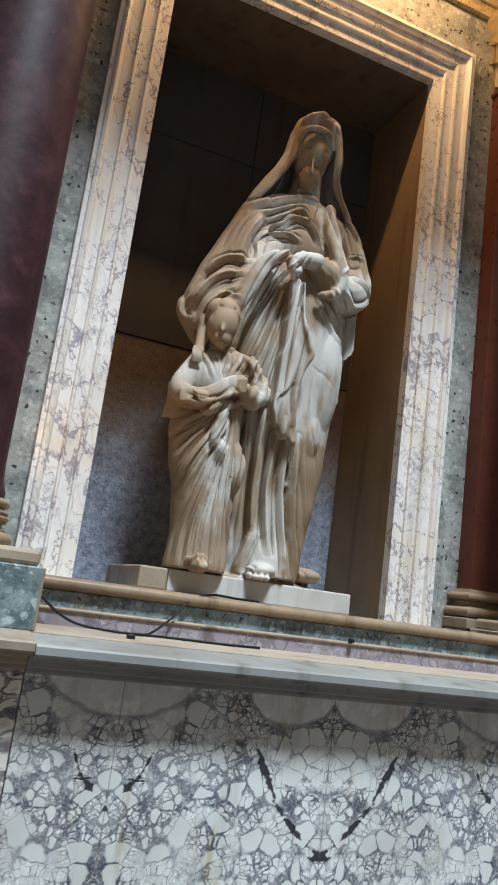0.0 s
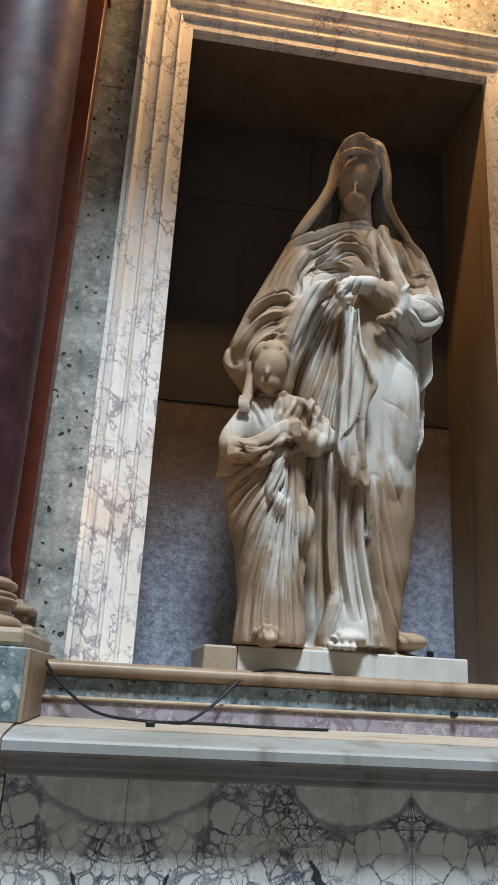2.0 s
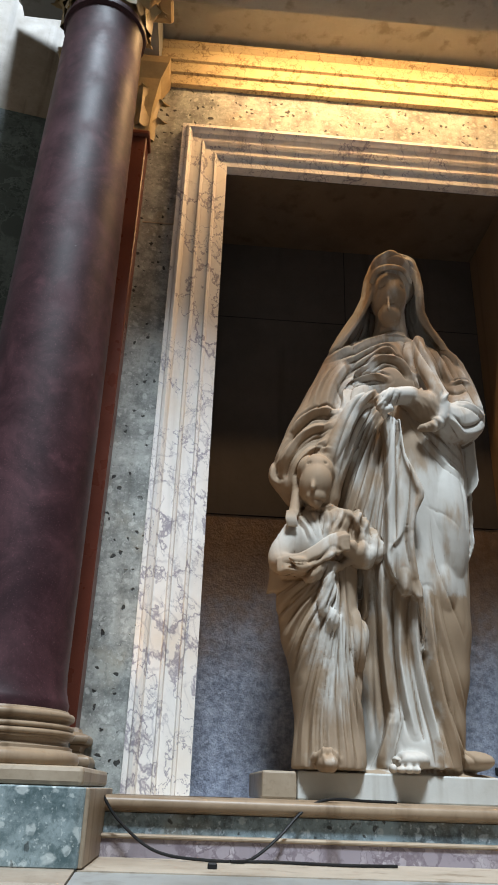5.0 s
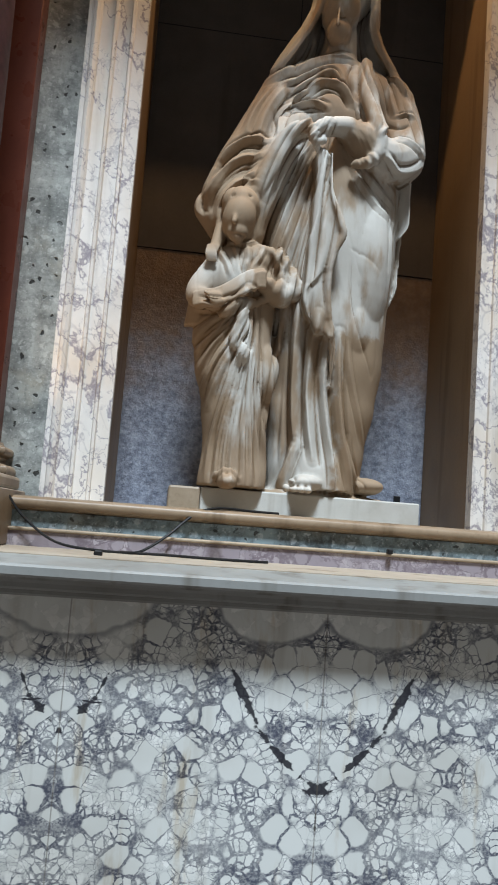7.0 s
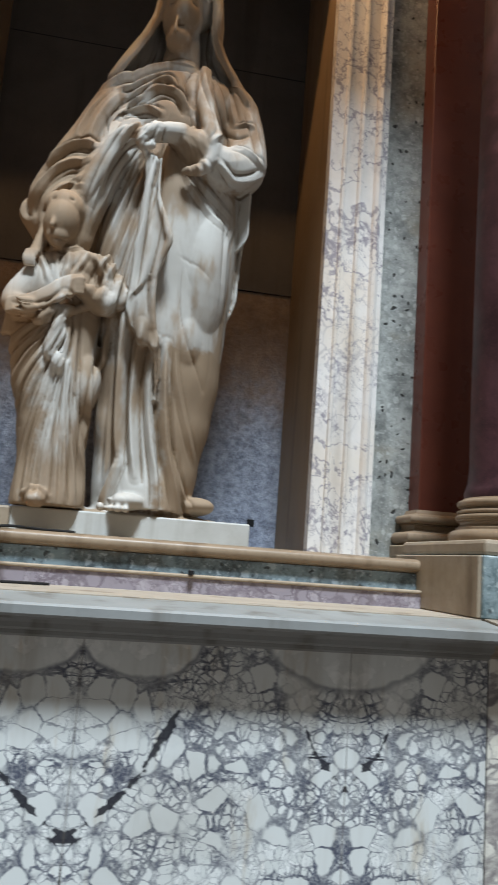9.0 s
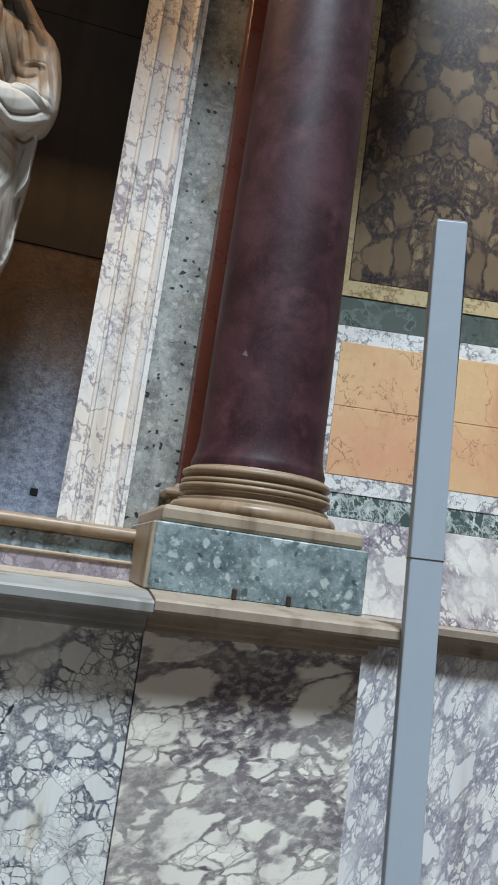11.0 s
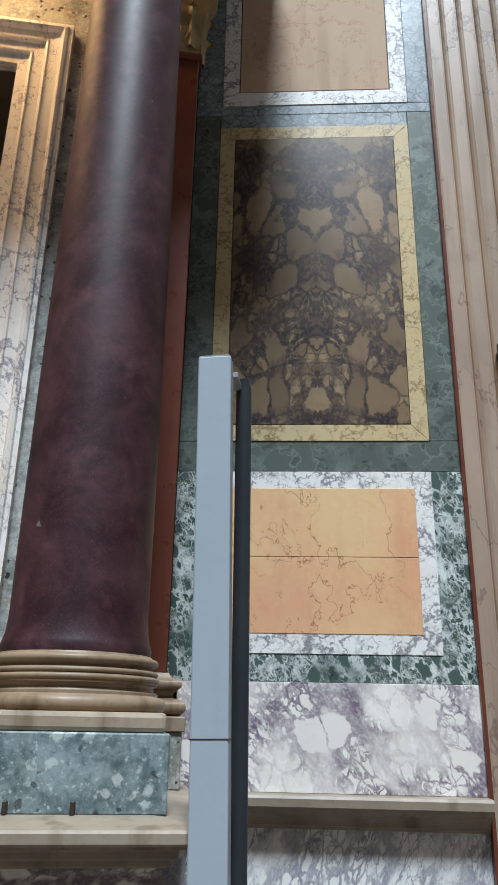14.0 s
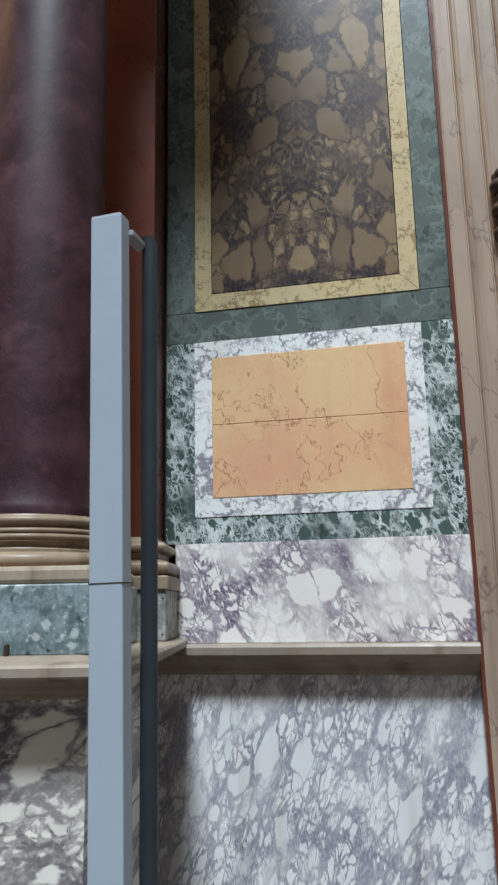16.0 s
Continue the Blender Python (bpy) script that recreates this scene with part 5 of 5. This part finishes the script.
    for i in range(4):
        x, y, z = (-0.154, -0.21, 1.709)
        blob(bm, x + 0.030 * i, y + 0.005 * i, 1.706, 0.015, 0.03, 0.015)


def child(bm):
    blob(bm, *(-0.415, -0.145, 2.790), 0.069, 0.080, 0.098, (0, 6, 0))
    blob(bm, *(-0.407, -0.115, 2.855), 0.078, 0.088, 0.078)
    blob(bm, *(-0.418, -0.175, 2.720), 0.045, 0.040, 0.042)
    limb(bm, [(-0.436, -0.215, 2.777), (-0.439, -0.226, 2.740)], [0.008, 0.011])
    fold([(-0.439, 0, 2.867), (-0.459, 0, 2.864)], 0.012, -0.009)
    fold([(-0.388, 0, 2.869), (-0.368, 0, 2.868)], 0.012, -0.009)
    fan([(-0.459, 0, 2.909), (-0.410, 0, 2.944), (-0.341, 0, 2.914)], [(-0.455, 0, 2.958), (-0.405, 0, 2.982), (-0.348, 0, 2.957)], 4, 0.010, 0.005)
    limb(bm, [(-0.404, -0.11, 2.747), (-0.388, -0.09, 2.655)], [0.05, 0.068])
    blob(bm, *(-0.362, -0.07, 2.627), 0.135, 0.105, 0.09)
    blob(bm, *(-0.381, -0.07, 2.527), 0.140, 0.12, 0.17)
    limb(bm, [(-0.463, -0.07, 2.635), (-0.538, -0.1, 2.511), (-0.552, -0.14, 2.446), (-0.495, -0.2, 2.439)], [0.055, 0.054, 0.048, 0.030])
    limb(bm, [(-0.254, -0.06, 2.647), (-0.202, -0.1, 2.544), (-0.223, -0.14, 2.492), (-0.306, -0.2, 2.511)], [0.062, 0.068, 0.058, 0.032])
    sheet(bm, [(-0.578, -0.19, 2.453), (-0.475, -0.225, 2.475), (-0.377, -0.235, 2.543), (-0.303, -0.23, 2.567)], [(-0.577, -0.2, 2.390), (-0.476, -0.24, 2.396), (-0.379, -0.25, 2.451), (-0.301, -0.24, 2.507)], 0.026, waves=1.0, depth=0.008)
    for i in range(4):
        x, y, z = (-0.320, -0.25, 2.540)
        limb(bm, [(x + 0.018, y + 0.012, z - 0.018 * i), (x - 0.008, y - 0.004, z - 0.008 - 0.018 * i), (x - 0.018, y + 0.01, z - 0.022 - 0.018 * i)], [0.011, 0.010, 0.009], 8, 4)
        x, y, z = (-0.528, -0.235, 2.440)
        limb(bm, [(x + 0.016 * i, y, z), (x + 0.014 + 0.016 * i, y - 0.012, z - 0.02), (x + 0.030 + 0.014 * i, y - 0.006, z - 0.032)], [0.010, 0.0095, 0.008], 8, 4)
    # cloak: over the shoulder, round the elbow and down the side; the hanging cuff on the other arm
    limb(bm, [(-0.339, -0.13, 2.675), (-0.257, -0.14, 2.650), (-0.193, -0.13, 2.559), (-0.158, -0.11, 2.509), (-0.197, -0.12, 2.471)], [0.020, 0.026, 0.026, 0.024, 0.016])
    limb(bm, [(-0.165, -0.07, 2.507), (-0.179, -0.06, 2.418), (-0.204, -0.06, 2.323), (-0.224, -0.06, 2.241)], [0.028, 0.024, 0.020, 0.010])
    sheet(bm, [(-0.593, -0.08, 2.504), (-0.591, -0.08, 2.420), (-0.600, -0.07, 2.341)], [(-0.523, -0.13, 2.467), (-0.528, -0.12, 2.399), (-0.539, -0.1, 2.346)], 0.05, waves=1.0, depth=0.01)
    skirt(bm, [(2.494, -0.376, -0.06, 0.143, 0.115), (2.327, -0.396, -0.06, 0.165, 0.13), (2.190, -0.385, -0.06, 0.158, 0.14), (2.025, -0.368, -0.06, 0.136, 0.13), (1.854, -0.362, -0.06, 0.123, 0.125), (1.699, -0.358, -0.06, 0.137, 0.14)], 90)
    blob(bm, *(-0.267, -0.1, 2.164), 0.06, 0.085, 0.13)
    limb(bm, [(-0.518, -0.165, 2.416), (-0.450, -0.195, 2.387), (-0.373, -0.2, 2.416), (-0.267, -0.16, 2.465)], [0.016, 0.020, 0.020, 0.014])
    fold([(-0.548, 0, 2.402), (-0.478, 0, 2.395), (-0.396, 0, 2.432)], 0.014, 0.016)
    fold([(-0.553, 0, 2.431), (-0.478, 0, 2.424), (-0.408, 0, 2.451)], 0.009, -0.014)
    fold([(-0.385, 0, 2.702), (-0.404, 0, 2.625), (-0.385, 0, 2.538)], 0.012, -0.012)
    fold([(-0.450, 0, 2.686), (-0.385, 0, 2.681), (-0.332, 0, 2.709)], 0.012, 0.012)
    fan([(-0.481, 0, 2.672), (-0.444, 0, 2.598), (-0.427, 0, 2.536)], [(-0.313, 0, 2.679), (-0.325, 0, 2.628), (-0.349, 0, 2.582)], 4, 0.012, 0.010)
    fan([(-0.216, 0, 2.658), (-0.174, 0, 2.596), (-0.171, 0, 2.534)], [(-0.276, 0, 2.668), (-0.241, 0, 2.601), (-0.237, 0, 2.544)], 3, 0.014, 0.012)
    # cloth knotted at the hip and fanned out below
    fan([(-0.361, 0, 2.472), (-0.443, 0, 2.389), (-0.519, 0, 2.338), (-0.573, 0, 2.313)], [(-0.342, 0, 2.453), (-0.384, 0, 2.296), (-0.452, 0, 2.143), (-0.484, 0, 2.008)], 7, 0.017, 0.020)
    fan([(-0.340, 0, 2.441), (-0.366, 0, 2.262), (-0.406, 0, 2.100), (-0.450, 0, 1.900), (-0.469, 0, 1.703)], [(-0.314, 0, 2.430), (-0.302, 0, 2.217), (-0.285, 0, 2.037), (-0.255, 0, 1.885), (-0.223, 0, 1.709)], 9, 0.015, 0.022)
    limb(bm, [(-0.378, -0.2, 2.421), (-0.370, -0.205, 2.336), (-0.392, -0.205, 2.262), (-0.364, -0.205, 2.214), (-0.383, -0.19, 2.169)], [0.015, 0.020, 0.022, 0.020, 0.012])
    fold([(-0.331, 0, 2.405), (-0.324, 0, 2.310), (-0.334, 0, 2.228)], 0.010, -0.022)
    fold([(-0.218, 0, 2.243), (-0.235, 0, 2.060), (-0.246, 0, 1.928), (-0.228, 0, 1.709)], 0.014, 0.014)
    fold([(-0.206, 0, 2.434), (-0.222, 0, 2.314), (-0.228, 0, 2.197)], 0.012, -0.018)
    blob(bm, *(-0.387, -0.2, 1.713), 0.036, 0.085, 0.034)
    limb(bm, [(-0.435, -0.19, 1.730), (-0.391, -0.22, 1.756), (-0.339, -0.19, 1.728)], [0.012, 0.014, 0.012])


def carve():
    """Both figures fused into one skin, then chiselled along the folds."""
    bm = bmesh.new()
    woman(bm)
    child(bm)
    blob(bm, -0.05, 0.15, 1.69, 0.40, 0.25, 0.03)
    bmesh.ops.recalc_face_normals(bm, faces=bm.faces)
    me = bpy.data.meshes.new("statue_draft")
    bm.to_mesh(me)
    bm.free()
    draft = new("statue_draft", me)
    mod = draft.modifiers.new("skin", "REMESH")
    mod.mode, mod.voxel_size = "VOXEL", 0.0052
    mod = draft.modifiers.new("soft", "SMOOTH")
    mod.factor, mod.iterations = 0.5, 10
    solid = bpy.data.meshes.new_from_object(draft.evaluated_get(bpy.context.evaluated_depsgraph_get()))
    bpy.data.objects.remove(draft)
    solid.name = "statue"
    count = len(solid.vertices)
    co, no = np.empty(count * 3, np.float32), np.empty(count * 3, np.float32)
    solid.vertices.foreach_get("co", co)
    solid.vertices.foreach_get("normal", no)
    co, no = co.reshape(-1, 3).astype(float), no.reshape(-1, 3).astype(float)
    push = np.zeros(count)
    front = np.clip((0.45 - no[:, 1]) / 0.6, 0, 1)
    for points, width, height in FOLDS:
        line = np.array([(p.x, p.z) for p in spline([(x, 0.0, z) for x, z in points], 5)])
        lo, hi = line.min(axis=0) - 2.2 * width, line.max(axis=0) + 2.2 * width
        near = np.nonzero((co[:, 0] > lo[0]) & (co[:, 0] < hi[0]) & (co[:, 2] > lo[1]) & (co[:, 2] < hi[1]) & (front > 0))[0]
        if len(near) == 0:
            continue
        q = co[near][:, (0, 2)]
        best, where = np.full(len(near), 9.0), np.zeros(len(near))
        segs = len(line) - 1
        for i in range(segs):
            a, d = line[i], line[i + 1] - line[i]
            t = np.clip(((q - a) @ d) / max(1e-9, d @ d), 0, 1)
            r = np.hypot(*(q - a - t[:, None] * d).T)
            better = r < best
            best, where = np.where(better, r, best), np.where(better, (i + t) / segs, where)
        u = best / width
        taper = np.clip(np.minimum(where, 1 - where) * 5, 0, 1) ** 0.7 * 0.85 + 0.15
        if height > 0:
            shape = 1.15 * np.exp(-2.0 * u ** 1.1) - 0.5 * np.exp(-((u - 1.25) / 0.33) ** 2)
        else:
            shape = 1.15 * np.exp(-1.8 * u ** 1.05)
        push[near] += 0.8 * height * shape * taper * front[near]
    push = 0.034 * np.tanh(push / 0.034)
    for i in range(count):
        p = Vector(co[i])
        face = max(math.exp(-((p - Vector((-0.037, -0.06, 3.786))).length / 0.10) ** 4), math.exp(-((p - Vector((-0.422, -0.17, 2.772))).length / 0.08) ** 4))
        bend = 0.05 * noise.noise((p.x * 4, p.y * 4, p.z * 3))
        crease = abs(noise.noise(((p.x + bend) * 9, p.y * 5, (p.z + bend) * 1.6)))
        push[i] += (1 - face) * (0.004 * noise.noise((p.x * 14, p.y * 14, p.z * 6)) - 0.0015 * max(0.0, 1 - crease / 0.10))
    co += (no * 0.75 + np.array((0, -0.25, 0))) * push[:, None]
    co[:, 2] = np.maximum(co[:, 2], 1.688)
    solid.vertices.foreach_set("co", co.astype(np.float32).ravel())
    solid.update()
    solid.shade_smooth()
    solid.materials.clear()
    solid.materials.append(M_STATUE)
    return new("statue", solid)


tagged(carve(), "white marble statue of a veiled woman with a child", "statue")

plinth = empty("statue_plinth")
tagged(plinth, "low worn white marble plinth under the statue, brown at one end", "plinth")
part("block", box(-0.478, 0.415, -0.11, 0.50, 1.597, 1.692, 0.006, 2), M_PLINTH, plinth)
part("end_block", box(-0.605, -0.4795, -0.106, 0.50, 1.597, 1.690, 0.008, 2), M_BUFF, plinth, "brown stained end stone")


def barrier_post():
    p = empty("post", pose(1.597, -1.185, 0.002, 0, -1.2, -14.5))
    tagged(p, "tall grey aluminium post with a dark tube hung behind it", "post")
    part("body", box(0.0, 0.0855, 0.0, 0.05, 0.0, 2.533, 0.004, 2), M_POST, p, "light blue-grey painted aluminium profile")
    part("tube", tube([(0.074, 0.13, 0.05), (0.103, 0.14, 2.50), (0.100, 0.128, 2.525)], [0.021, 0.021, 0.016], 20), M_TUBE, p, "dark grey rubber tube", smooth=True)
    part("bracket", box(0.066, 0.098, 0.045, 0.135, 2.488, 2.506, 0.003), M_STEEL, p, "small steel bracket")
    part("seam", box(-0.001, 0.0865, -0.001, 0.051, 1.604, 1.6065), M_BRONZE, p, "thin rusty joint")
    part("cap", box(0.002, 0.081, 0.002, 0.048, 2.532, 2.536, 0.001), M_STEEL, p)
    part("foot", box(-0.12, 0.20, -0.12, 0.14, 0.0, 0.02, 0.004), M_STEEL, p)


barrier_post()


def cable():
    c = empty("cable")
    tagged(c, "thin black electric cable lying along the dusty ledge", "cable")
    a = spline([(-1.118, -0.60, 1.60), (-1.06, -0.605, 1.53), (-0.95, -0.625, 1.458), (-0.80, -0.655, 1.441), (-0.62, -0.645, 1.441), (-0.42, -0.68, 1.441), (-0.27, -0.66, 1.441)], 8)
    part("run", tube(a, 0.0045, 8), M_BLACK, c, smooth=True)
    b = spline([(-0.70, -0.665, 1.442), (-0.74, -0.68, 1.442), (-0.68, -0.64, 1.446), (-0.60, -0.60, 1.50), (-0.52, -0.555, 1.572), (-0.44, -0.535, 1.604), (-0.32, -0.50, 1.603), (-0.22, -0.49, 1.602)], 8)
    part("run", tube(b, 0.0045, 8), M_BLACK, c, smooth=True)


cable()


def cramp(x, y, z, w=0.024):
    ob = mesh_object("iron_cramp", box(x - w / 2, x + w / 2, y - 0.012, y + 0.012, z - 0.002, z + 0.014, 0.003), M_BLACK)
    tagged(ob, "small black iron cramp set in the stone", "cramp", "iron cramps")


cramp(-0.796, -0.838, 1.436)
cramp(0.153, -0.585, 1.496, 0.018)
for px in (1.316, 1.165):
    ob = mesh_object("iron_cramp", box(px - 0.006, px + 0.006, -0.997, -0.975, 1.437, 1.468, 0.003), M_BRONZE)
    tagged(ob, "small rusty iron cramp at the foot of the block", "cramp", "iron cramps")
part("putlog_hole", box(0.53, 0.565, BACK_Y - 0.004, BACK_Y + 0.01, 1.72, 1.755, 0.003), M_BLACK, niche, "small dark hole")
part("slab_joint", box(-0.117, -0.112, BACK_Y - 0.008, BACK_Y + 0.01, 2.9, OPEN_T), M_BLACK, niche)
part("slab_joint", box(OPEN_L, OPEN_R, BACK_Y - 0.008, BACK_Y + 0.01, 4.10, 4.104), M_BLACK, niche)
part("stone_joint", box(-1.27, -1.11, -0.003, 0.01, 4.215, 4.222), M_BUFF, wall)

flood = empty("floodlight", pose(-1.27, -0.335, 1.662))
tagged(flood, "small black floodlight standing behind the column", "floodlight")
part("housing", box(-0.06, 0.0, -0.05, 0.05, 0.0, 0.09, 0.006), M_BLACK, flood)
part("bracket", box(-0.05, -0.01, -0.06, 0.06, -0.003, 0.006, 0.002), M_STEEL, flood)

bracket = empty("bronze_bracket", WALL @ pose(along(2.955), -0.055, 2.93))
tagged(bracket, "dark carved bronze bracket fixed to the jamb", "bracket")
for i in range(6):
    bm = bmesh.new()
    blob(bm, 0.02 * (i % 2), -0.03, 0.03 + 0.05 * i, 0.045, 0.05, 0.034)
    part("boss", bm, M_BRONZE, bracket, smooth=True)
part("back_plate", box(-0.03, 0.16, -0.02, 0.0, 0.0, 0.30, 0.006), M_BRONZE, bracket)
